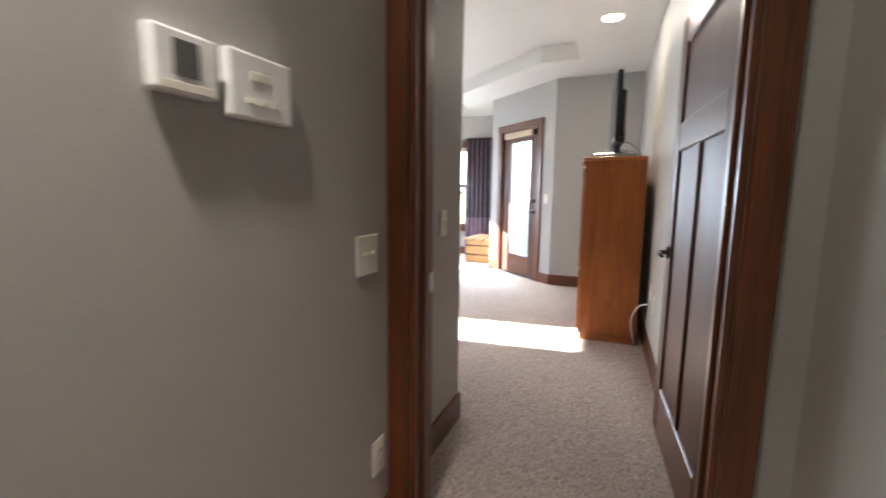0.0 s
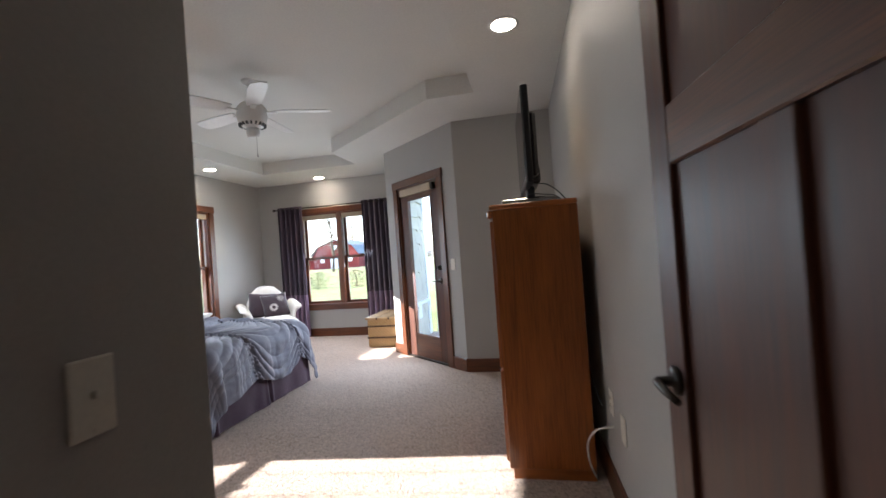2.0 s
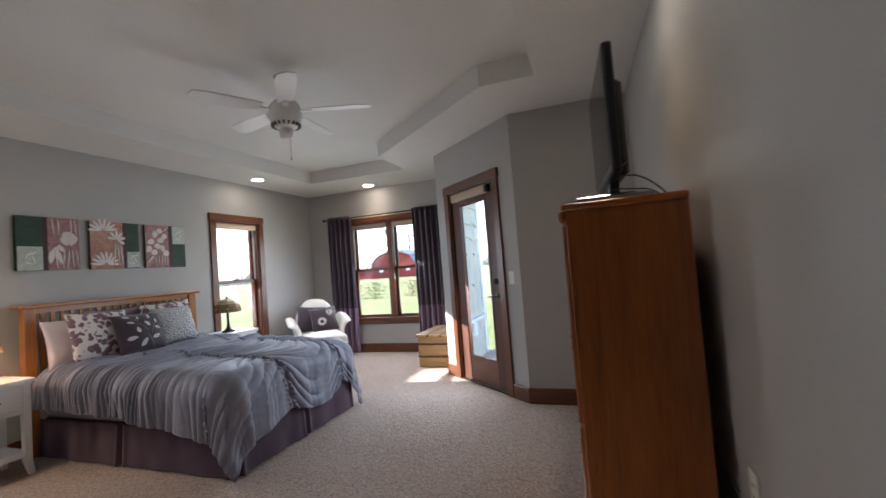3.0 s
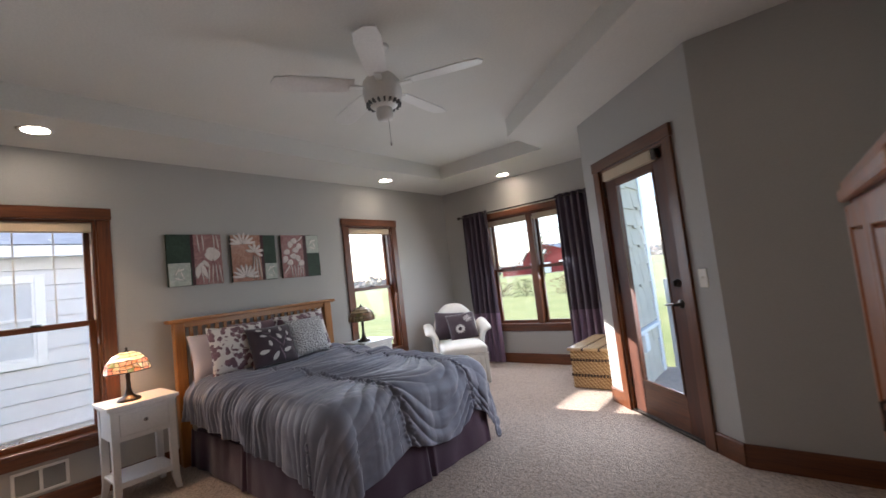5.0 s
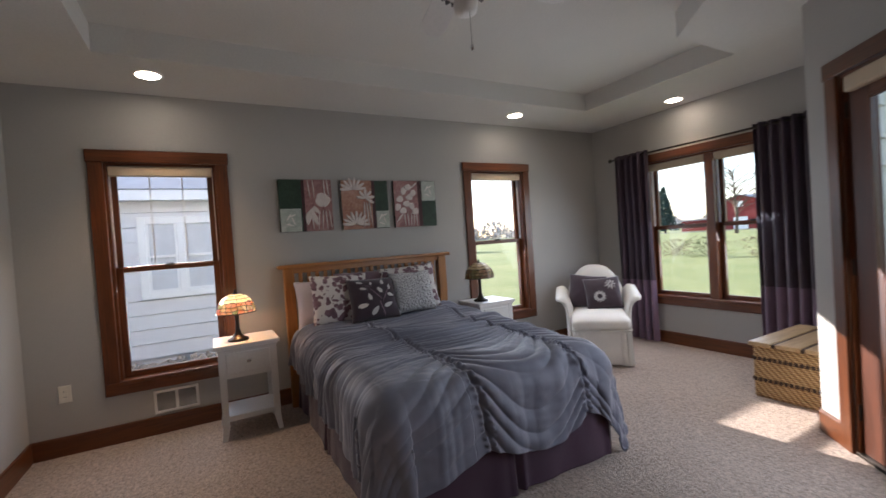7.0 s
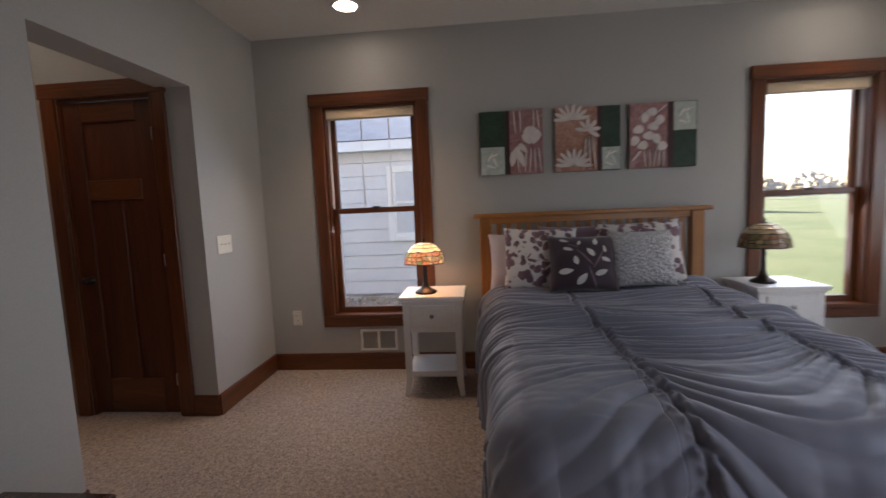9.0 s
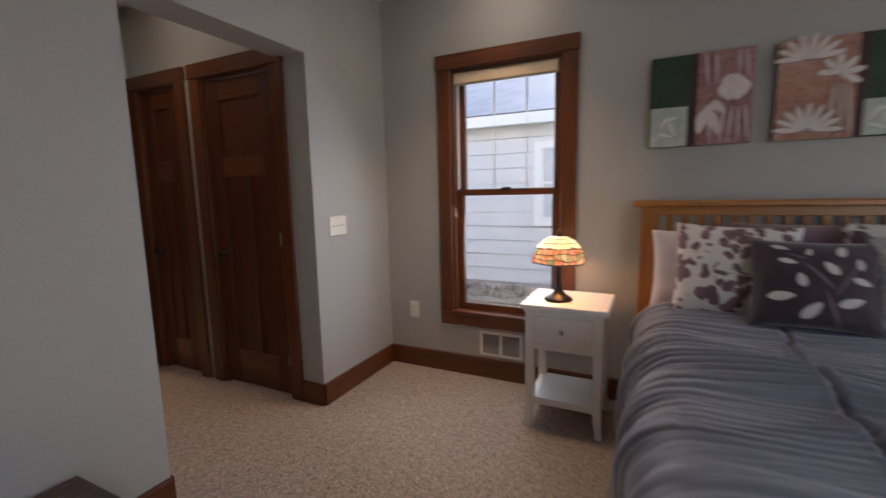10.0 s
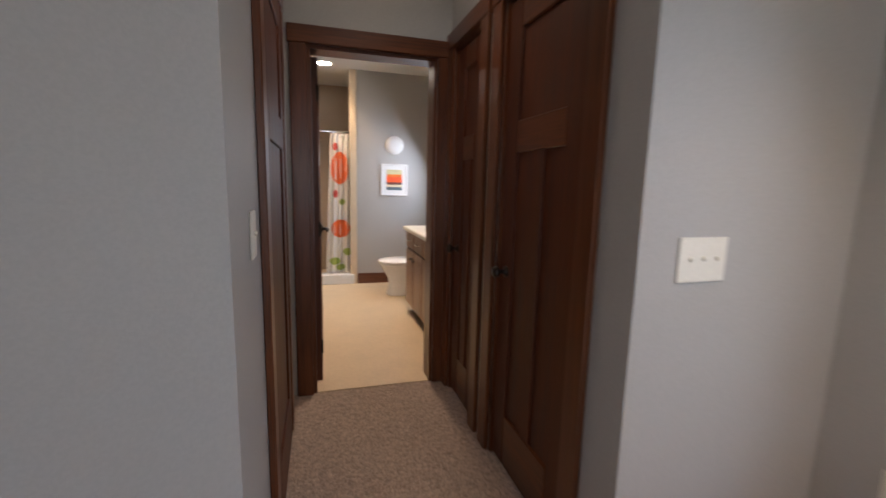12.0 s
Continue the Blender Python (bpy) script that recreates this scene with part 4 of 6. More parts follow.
def comforter():
    L, Wd, OS, OF = 1.97, 0.62, 0.46, 0.53
    nu, nv = 560, 340
    vs = np.linspace(-Wd - OS, Wd + OS, nv)
    P = np.zeros((nu, nv, 3))
    R = 0.15
    seam0 = lambda s: -0.26 + 0.012 * math.sin(5 * s) + 0.10 * max(0, s - 1.5)
    seam1 = lambda s: 0.48 + 0.02 * math.sin(2.6 * s + 1) + 0.02 * max(0, s - 1.7)
    # the hem is drawn up where a seam meets it
    S = np.zeros((nu, nv))
    for j, v in enumerate(vs):
        lift = 0.05 * math.exp(-abs(v - seam0(2.3)) / 0.12) + 0.09 * math.exp(-abs(v - seam1(2.3)) / 0.12) - 0.05 * max(0.0, (abs(v) - Wd) / OS)
        S[:, j] = np.linspace(0.10, L + OF - lift + 0.03 * math.sin(7 * v), nu)
    for i in range(nu):
        for j, v in enumerate(vs):
            s = S[i, j]
            ex, ey = max(0.0, s - L), max(0.0, abs(v) - Wd) * (0.84 + 0.24 * max(0.0, min(1.0, (s - 1.1) / 0.9)))
            d = math.hypot(ex, ey)
            ox = oy = drop = 0.0
            if d > 0:
                arc = math.pi / 2 * R
                if d < arc:
                    out, drop = R * math.sin(d / R), R * (1 - math.cos(d / R))
                else:
                    out, drop = R + 0.05 * (d - arc), R + 0.99 * (d - arc)
                out += 0.20 * min(ex, ey)
                ox, oy = out * ex / d, out * ey / d * (1 if v > 0 else -1)
            x, y = min(s, L) + ox, max(-Wd, min(Wd, v)) + oy
            P[i, j] = (x, y, max(0.015, 0.715 - drop - 0.055 * min(1.0, s / L)))
    # wrinkles drawn across between two ruched seams that run from head to foot
    N = np.zeros((nu, nv))
    for i in range(nu):
        for j, v in enumerate(vs):
            s = S[i, j]
            a, b = seam0(s), seam1(s)
            ruch = 1.0 / (1.0 + math.exp((s - (1.50 if v < a else 1.62)) / 0.10))
            da, db = v - a, v - b
            near = min(abs(da), abs(db))
            # long pleats drawn across between the seams, slack in the middle of each width
            lo_, hi_ = (a, b) if a < v < b else ((-1.04, a) if v <= a else (b, 1.04))
            xx = max(-1.0, min(1.0, (2 * v - lo_ - hi_) / (hi_ - lo_)))
            sag = max(0.0, min(1.0, (s - 0.9) / 1.1))
            bow = (1 - xx * xx) if a < v < b else (1 - (0.5 + 0.5 * (xx if v <= a else -xx)) ** 2)
            q = s - (0.03 + 0.26 * sag * sag) * bow + 0.045 * noise.noise(Vector((s * 2.6, v * 2.1, 1.0)))
            wave = math.pi * (q * 29 + 1.6 * noise.noise(Vector((q * 5.0, v * 1.0, 8.0))))
            crest = abs(math.sin(wave)) ** 0.65
            swell = max(0.08, 0.55 + 1.3 * noise.noise(Vector((q * 9, v * 1.3, 0.3))))
            r2 = abs(math.sin(wave * 1.9 + 3 * noise.noise(Vector((q * 9, v * 3, 7.1)))))
            pull = math.exp(-near / 0.14)
            h = ruch * (0.043 * crest * swell + (0.003 + 0.009 * pull) * r2)
            # at the foot the cloth hangs smooth in swags, gathered only near the seams
            wide = math.pi * (q * 9 + 1.2 * noise.noise(Vector((q * 3.0, v * 1.4, 3.0))))
            h += (1 - ruch) * (0.015 * math.exp(-near / 0.18) + (0.011 if a < v < b else 0.007)) * abs(math.sin(wide)) ** 0.75
            h += (1 - ruch) * 0.018 * noise.noise(Vector((s * 2.6, v * 3.0, 4.0)))
            # fullness between the seams
            h += 0.014 * (1 - xx * xx) * min(1.0, s / 0.8)
            e = max(0.0, abs(v) - Wd, s - L)
            if e > 0.05:
                along = s if abs(v) - Wd > s - L else v
                fall = 0.030 * noise.noise(Vector((along * 7.5, 9.0, e * 1.2))) + 0.016 * abs(math.sin(along * 34 + 4 * noise.noise(Vector((along * 5, 3.0, e))))) * (1.0 if abs(v) - Wd > s - L else 0.2)
                h += min(1, e / 0.25) * fall
            # the seam itself: a twisted groove with puckers
            for dd, ph in ((da, 0.0), (db, 2.0)):
                h -= 0.016 * math.exp(-(dd / 0.011) ** 2)
                h += 0.012 * math.exp(-((abs(dd) - 0.022) / 0.012) ** 2) * (0.5 + 0.5 * math.sin(s * 150 + ph + 6 * noise.noise(Vector((s * 6, ph, 0)))))
            N[i, j] = h + 0.003 * noise.noise(Vector((s * 26, v * 14, 6.0)))
    gu, gv = np.gradient(P, axis=0), np.gradient(P, axis=1)
    nn = np.cross(gu, gv)
    nn /= np.linalg.norm(nn, axis=2, keepdims=True) + 1e-9
    Q = P + nn * N[..., None] + nn * 0.012
    Q[..., 2] = np.maximum(Q[..., 2], 0.012)
    return Q


Q = comforter()
cf = empty("comforter", pose(-4.12, 5.90, 0), "crumpled grey ruched satin comforter spread over the bed", "comforter")
# three widths of cloth, sewn along the ruched seams
cuts = (0, int(340 * (-0.26 + 1.035) / 2.07), int(340 * (0.48 + 1.035) / 2.07), 339)
for a, b in zip(cuts, cuts[1:]):
    w = part("cloth_panel", grid_mesh([[tuple(p) for p in row[a:b + 1]] for row in Q]), M["comforter"], cf, "", True)
    so = w.modifiers.new("thick", "SOLIDIFY")
    so.thickness, so.offset = 0.012, -1


# ---- cushions ----
def cushion_shape(w, h, d, n=30, pinch=0.10, seed=0):
    def front(a, b):
        k = max(0.0, 1 - abs(a) ** 2.6) ** 0.55 * max(0.0, 1 - abs(b) ** 2.6) ** 0.55
        return d / 2 * k
    def place(a, b, side):
        px = w / 2 * a * (1 - pinch * (1 - b * b) * abs(a) ** 3 * 0.6)
        py = h / 2 * b * (1 - pinch * (1 - a * a) * abs(b) ** 3 * 0.6)
        wr = 0.006 * noise.noise(Vector((a * 3 + seed, b * 3, side * 2.0)))
        return Vector((px, -side * (front(a, b) + (wr if abs(a) < 0.97 and abs(b) < 0.97 else 0)), py))
    return place


def cushion(name, w, h, d, material, m, label, seed=0, category="pillow"):
    place = cushion_shape(w, h, d, seed=seed)
    n = 26
    bm = bmesh.new()
    grids = []
    for side in (1, -1):
        g = [[bm.verts.new(place(-1 + 2 * i / n, -1 + 2 * j / n, side)) for j in range(n + 1)] for i in range(n + 1)]
        for i in range(n):
            for j in range(n):
                f = (g[i][j], g[i + 1][j], g[i + 1][j + 1], g[i][j + 1])
                bm.faces.new(f if side == 1 else f[::-1])
        grids.append(g)
    bmesh.ops.remove_doubles(bm, verts=bm.verts[:], dist=0.0008)
    ob = part(name, bm, material, None, "", True)
    ob.matrix_basis = m
    return tagged(ob, label, category), place


def floral_mat(name, ground, ink, scale):
    """A printed flower pattern: blotches of five-petalled flowers and leaves."""
    m, nd, lk, b = nodes_of(name)
    vec = coords(nd, lk)
    v = nd.new("ShaderNodeTexVoronoi")
    v.inputs["Scale"].default_value, v.inputs["Randomness"].default_value = scale, 0.9
    wob = nd.new("ShaderNodeVectorMath")
    n1 = nd.new("ShaderNodeTexNoise")
    n1.inputs["Scale"].default_value = scale * 2.2
    lk.new(vec, n1.inputs["Vector"])
    sc = nd.new("ShaderNodeVectorMath")
    sc.operation = "SCALE"
    sc.inputs["Scale"].default_value = 0.05
    lk.new(n1.outputs["Color"], sc.inputs[0])
    lk.new(vec, wob.inputs[0])
    lk.new(sc.outputs[0], wob.inputs[1])
    lk.new(wob.outputs[0], v.inputs["Vector"])
    v2 = nd.new("ShaderNodeTexVoronoi")
    v2.inputs["Scale"].default_value = scale * 2.6
    lk.new(wob.outputs[0], v2.inputs["Vector"])
    one = ramp(nd, lk, v.outputs["Distance"], [(0.66, (1, 1, 1)), (0.70, (0, 0, 0))])
    two = ramp(nd, lk, v2.outputs["Distance"], [(0.50, (1, 1, 1)), (0.55, (0, 0, 0))])
    both = mixed(nd, lk, 1.0, one, two, "MULTIPLY")
    fine = noise_tex(nd, lk, vec, 300, 2)
    inkc = ramp(nd, lk, n1.outputs["Fac"], [(0.4, ink), (0.65, shade(ink, 1.7))])
    c = mixed(nd, lk, both, ground, inkc)
    lk.new(c, b.inputs["Base Color"])
    b.inputs["Roughness"].default_value = 0.85
    bump(nd, lk, b, fine, 0.15, 0.003)
    return m


def shag_mat():
    m, nd, lk, b = nodes_of("ruffled_white")
    vec = coords(nd, lk)
    v = nd.new("ShaderNodeTexVoronoi")
    v.inputs["Scale"].default_value = 55
    lk.new(vec, v.inputs["Vector"])
    lk.new(ramp(nd, lk, v.outputs["Distance"], [(0.0, (0.72, 0.71, 0.70)), (0.6, (0.45, 0.44, 0.45))]), b.inputs["Base Color"])
    b.inputs["Roughness"].default_value = 0.9
    bump(nd, lk, b, v.outputs["Distance"], 0.9, 0.02)
    return m


def petals_on(ob, place, shapes, material, name, lift=0.004):
    """Flat appliqued leaves laid on a cushion's front: (centre a, centre b, length, width, angle)."""
    for ca, cb, ln, wd, ang in shapes:
        bm = bmesh.new()
        ca_, sa_ = math.cos(radians(ang)), math.sin(radians(ang))
        rows = []
        for i in range(9):
            t = -1 + 2 * i / 8
            half = wd * (1 - t * t) ** 0.75 * (1 - 0.25 * t)
            row = []
            for s in (-1, 0, 1):
                a, b = ca + (t * ln * ca_ - s * half * sa_), cb + (t * ln * sa_ + s * half * ca_)
                p = place(max(-0.98, min(0.98, a)), max(-0.98, min(0.98, b)), 1)
                row.append(bm.verts.new(p + Vector((0, -lift, 0))))
            rows.append(row)
        for r0, r1 in zip(rows, rows[1:]):
            for k in range(2):
                bm.faces.new((r0[k], r1[k], r1[k + 1], r0[k + 1]))
        part(name, bm, material, ob)


FLOWER = floral_mat("mauve_flower_print", (0.60, 0.57, 0.55), (0.125, 0.070, 0.085), 7.5)
lean = -18
# pillows lean on the headboard; their fronts face the foot of the bed
def at_head(x, y, z, tilt=lean, roll=0.0):
    return pose(x, y, z, 0, 0, 90) @ pose(0, 0, 0, tilt, roll, 0)


cushion("pillow", 0.62, 0.42, 0.17, M["lilac"], at_head(-3.95, 5.46, 0.90, -14), "pale lilac bed pillow against the headboard", 1)
cushion("pillow", 0.60, 0.40, 0.15, M["sham"], at_head(-3.98, 5.80, 0.95, -10), "mauve bed pillow against the headboard", 2)
cushion("pillow", 0.60, 0.40, 0.15, M["sham"], at_head(-3.97, 6.22, 0.95, -12), "mauve bed pillow against the headboard", 3)
cushion("throw_pillow", 0.50, 0.44, 0.15, FLOWER, at_head(-3.81, 5.50, 0.935, -18, 2), "cream pillow printed with mauve flowers", 4)
cushion("throw_pillow", 0.56, 0.44, 0.15, FLOWER, at_head(-3.83, 6.17, 0.955, -16, -2), "cream pillow printed with mauve flowers", 5)
pb, plc = cushion("throw_pillow", 0.44, 0.38, 0.15, M["plum"], at_head(-3.68, 5.75, 0.915, -22, 1), "aubergine pillow with an embroidered leafy branch", 6)
petals_on(pb, plc, [(-0.55, -0.35, 0.22, 0.10, 8), (-0.10, -0.62, 0.24, 0.10, 55), (0.45, -0.40, 0.20, 0.09, 25), (-0.25, 0.02, 0.16, 0.075, 100), (0.18, 0.30, 0.17, 0.08, 125), (0.62, 0.05, 0.15, 0.07, -25),
                    (-0.45, 0.42, 0.15, 0.06, -15), (-0.55, 0.75, 0.14, 0.055, -20), (0.35, 0.70, 0.15, 0.07, 80), (0.60, 0.42, 0.13, 0.05, 95), (-0.12, 0.66, 0.10, 0.045, 75)], M["cream"], "leaf")
petals_on(pb, plc, [(0.20, -0.55, 0.42, 0.025, 105), (0.0, 0.15, 0.40, 0.022, 128), (0.42, 0.10, 0.45, 0.018, 62), (-0.3, 0.55, 0.2, 0.014, 160)], M["sham"], "stem")
cushion("throw_pillow", 0.41, 0.38, 0.16, shag_mat(), at_head(-3.70, 6.13, 0.935, -20), "white ruffled cushion leaning on the bed pillows", 7)

# ---- bedside ----
def nightstand():
    e = empty("nightstand", pose(-3.91, 4.742, 0), "white lacquered nightstand with one drawer and a low shelf", "nightstand", "bedside tables")
    wy, dx, h = 0.228, 0.205, 0.71
    part("top", bm_box(-dx, -wy, h - 0.028, dx, wy, h, 0.004), M["white"], e)
    part("moulding", bm_box(-dx + 0.012, -wy + 0.015, h - 0.045, dx - 0.012, wy - 0.015, h - 0.028, 0.004), M["white"], e)
    for sx in (-1, 1):
        for sy in (-1, 1):
            bm = bmesh.new()
            x, y = sx * (dx - 0.045), sy * (wy - 0.048)
            a = [bm.verts.new((x + i * 0.024, y + j * 0.024, h - 0.045)) for i, j in ((-1, -1), (1, -1), (1, 1), (-1, 1))]
            b = [bm.verts.new((x + i * 0.022, y + j * 0.022, 0.10)) for i, j in ((-1, -1), (1, -1), (1, 1), (-1, 1))]
            c = [bm.verts.new((x + sx * 0.016 + i * 0.017, y + sy * 0.016 + j * 0.017, 0.0)) for i, j in ((-1, -1), (1, -1), (1, 1), (-1, 1))]
            for p, q in ((a, b), (b, c)):
                for k in range(4):
                    bm.faces.new((p[k], p[(k + 1) % 4], q[(k + 1) % 4], q[k]))
            bm.faces.new(a)
            bm.faces.new(c[::-1])
            bmesh.ops.recalc_face_normals(bm, faces=bm.faces[:])
            part("leg", bm, M["white"], e)
    part("side_panel", bm_box(-dx + 0.06, -wy + 0.03, 0.46, dx - 0.06, -wy + 0.045, h - 0.045), M["white"], e)
    part("side_panel", bm_box(-dx + 0.06, wy - 0.045, 0.46, dx - 0.06, wy - 0.03, h - 0.045), M["white"], e)
    part("back_panel", bm_box(-dx + 0.03, -wy + 0.06, 0.46, -dx + 0.045, wy - 0.06, h - 0.045), M["white"], e)
    part("front_rail", bm_box(dx - 0.045, -wy + 0.06, 0.455, dx - 0.027, wy - 0.06, h - 0.045), M["white"], e)
    d = part("drawer", bm_box(dx - 0.030, -wy + 0.075, 0.49, dx - 0.018, wy - 0.075, h - 0.065, 0.003), M["white"], e)
    kb = bm_lathe([(0.006, 0), (0.006, 0.014), (0.013, 0.018), (0.015, 0.026), (0.008, 0.031)], 14)
    bmesh.ops.transform(kb, matrix=pose(dx - 0.018, 0, 0.575, 0, 90, 0), verts=kb.verts)
    part("knob", kb, M["chrome"], d, "small metal knob", True)
    part("shelf", bm_box(-dx + 0.03, -wy + 0.035, 0.155, dx - 0.03, wy - 0.035, 0.175, 0.003), M["white"], e)
    part("apron", bm_box(dx - 0.04, -wy + 0.06, 0.135, dx - 0.03, wy - 0.06, 0.156), M["white"], e)
    return e


ns1 = nightstand()
ns2 = copy_thing(ns1, pose(-3.97, 7.11, 0.0))


def shade_mat(name, stops, lit):
    m, nd, lk, b = nodes_of(name)
    g = nd.new("ShaderNodeObjectInfo")
    vec = coords(nd, lk)
    streak = noise_tex(nd, lk, vec, 40, 3)
    col = ramp(nd, lk, g.outputs["Random"], stops)
    col = mixed(nd, lk, 0.25, col, ramp(nd, lk, streak, [(0.35, (0.35, 0.16, 0.05)), (0.65, (0.9, 0.75, 0.5))]))
    lk.new(col, b.inputs["Base Color"])
    b.inputs["Roughness"].default_value = 0.25
    b.inputs["Transmission Weight"].default_value = 0.0
    if lit:
        lk.new(col, b.inputs["Emission Color"])
        b.inputs["Emission Strength"].default_value = lit
    return m


def tiffany_lamp(m, r, h, glass_low, glass_high, label, lit):
    """A leaded-glass lamp: bronze foot and stem, a domed shade of single glass pieces between lead lines."""
    e = empty("table_lamp", m, label, "lamp", "leaded glass lamps")
    foot = [(0.074, 0.0), (0.078, 0.008), (0.070, 0.018), (0.045, 0.030), (0.026, 0.05), (0.016, 0.09), (0.013, h * 0.40), (0.017, h * 0.46), (0.012, h * 0.52), (0.010, h * 0.86)]
    part("base", bm_lathe(foot, 24), M["bronze"], e, "dark bronze lamp foot", True)
    z0, z1 = h * 0.56, h * 0.93

    def dome(t, a):
        ang = t * math.pi * 0.46
        rad = r * (math.cos(ang) * (1 + 0.04 * math.cos(6 * a) * (1 - t))) + 0.012
        return Vector((rad * math.cos(a), rad * math.sin(a), z0 + (z1 - z0) * math.sin(ang)))

    ts = (0.0, 0.13, 0.27, 0.42, 0.60, 0.80, 1.0)
    rn = random.Random(17)
    jit = {}

    seg = 22

    def node(i, k, n):
        """A joint of the lead lines; those of the flower border are set unevenly."""
        key = (i, k % n, n)
        if key not in jit:
            amp = 1.0 if n == seg else 0.15
            jit[key] = (amp * rn.uniform(-0.34, 0.34), amp * rn.uniform(-0.055, 0.055) if 0 < i < 4 else 0.0)
        da, dt = jit[key]
        return ts[i] + dt, 2 * math.pi * (k + da) / n

    lead, pieces = bmesh.new(), []
    seg = 22
    for i in range(len(ts) - 1):
        n = seg if i < 3 else 8
        glass = glass_low if i < 3 else glass_high
        for k in range(n):
            (ta, aa), (tb, ab) = node(i, k, n), node(i, k + 1, n)
            (tc, ac), (td, ad) = node(i + 1, k + 1, n), node(i + 1, k, n)
            ring = []
            for (p, q), (r_, s_) in (((ta, aa), (tb, ab)), ((tb, ab), (tc, ac)), ((tc, ac), (td, ad)), ((td, ad), (ta, aa))):
                for w in (0.0, 0.33, 0.67):
                    ring.append(dome(p + (r_ - p) * w, q + (s_ - q) * w))
                bm_tube([dome(p + (r_ - p) * w, q + (s_ - q) * w) for w in (0.0, 0.33, 0.67, 1.0)], 0.0022 if i < 3 else 0.0012, 4, lead)
            bm = bmesh.new()
            bm.faces.new([bm.verts.new(v) for v in ring])
            pieces.append((bm, glass))
    for i in (0, 3, 4, 5, 6):
        bm_tube([dome(ts[i], 2 * math.pi * k / 36) for k in range(37)], 0.0022 if i else 0.004, 5, lead)
    sh = part("shade", lead, M["bronze"], e, "leaded glass dome shade with a flower border")
    for bm, glass in pieces:
        part("glass_piece", bm, glass, sh)
    part("finial", bm_lathe([(0.022, z1 - 0.004), (0.016, z1 + 0.006), (0.006, z1 + 0.012), (0.010, z1 + 0.022), (0.003, z1 + 0.034)], 14), M["bronze"], e, "", True)
    if lit:
        lp = new("lamp_bulb_light", bpy.data.lights.new("lamp_bulb_light", "POINT"))
        lp.data.energy, lp.data.color, lp.data.shadow_soft_size = lit, (1.0, 0.62, 0.30), 0.03
        lp.parent = e
        lp.location = (0, 0, z0 + 0.02)
    return e


RED_LOW = shade_mat("amber_red_glass", [(0.0, (0.75, 0.08, 0.02)), (0.35, (0.88, 0.20, 0.05)), (0.5, (0.22, 0.22, 0.04)), (0.62, (0.92, 0.50, 0.18)), (1.0, (0.8, 0.12, 0.04))], 0.30)
RED_HIGH = shade_mat("cream_amber_glass", [(0.0, (0.95, 0.45, 0.10)), (0.5, (0.98, 0.66, 0.28)), (1.0, (0.96, 0.52, 0.16))], 0.50)
GRN_LOW = shade_mat("green_rose_glass", [(0.0, (0.06, 0.09, 0.03)), (0.4, (0.28, 0.10, 0.06)), (0.7, (0.12, 0.14, 0.05)), (1.0, (0.40, 0.30, 0.16))], 0)
GRN_HIGH = shade_mat("cream_glass", [(0.0, (0.30, 0.24, 0.13)), (1.0, (0.52, 0.44, 0.28))], 0)
tiffany_lamp(pose(-3.865, 4.690, 0.71), 0.132, 0.39, RED_LOW, RED_HIGH, "lit leaded-glass lamp with orange flowers on a bronze foot", 1.5)
tiffany_lamp(pose(-3.95, 7.03, 0.71), 0.138, 0.44, GRN_LOW, GRN_HIGH, "unlit cream and green leaded-glass lamp on a bronze foot", 0)


# ---- pictures over the bed ----
def splash_mat(name, a, b_, c):
    m, nd, lk, b = nodes_of(name)
    vec = coords(nd, lk)
    f, g = noise_tex(nd, lk, vec, 9, 5, 0.6, 1.2), noise_tex(nd, lk, vec, 60, 3)
    col = ramp(nd, lk, f, [(0.25, a), (0.5, b_), (0.75, c)])
    lk.new(mixed(nd, lk, 0.3, col, ramp(nd, lk, g, [(0.4, a), (0.7, c)])), b.inputs["Base Color"])
    b.inputs["Roughness"].default_value = 0.6
    bump(nd, lk, b, g, 0.5, 0.004)
    return m


ROSE = splash_mat("rose_brush_paint", (0.16, 0.06, 0.07), (0.34, 0.17, 0.16), (0.52, 0.34, 0.32))
OCHRE = splash_mat("ochre_rose_brush_paint", (0.22, 0.08, 0.07), (0.42, 0.22, 0.14), (0.55, 0.36, 0.30))
GREEN = splash_mat("bottle_green_paint", (0.008, 0.02, 0.012), (0.015, 0.04, 0.022), (0.03, 0.07, 0.04))
CHALK = splash_mat("chalk_green_paint", (0.30, 0.36, 0.31), (0.46, 0.50, 0.45), (0.60, 0.62, 0.58))
MAROON = paint("maroon_stripe_paint", (0.05, 0.012, 0.014), 0.6, 0.2, 9, 90, 0.2)
PETAL = paint("thick_white_paint", (0.66, 0.60, 0.57), 0.6, 0.12, 20, 120, 0.4)


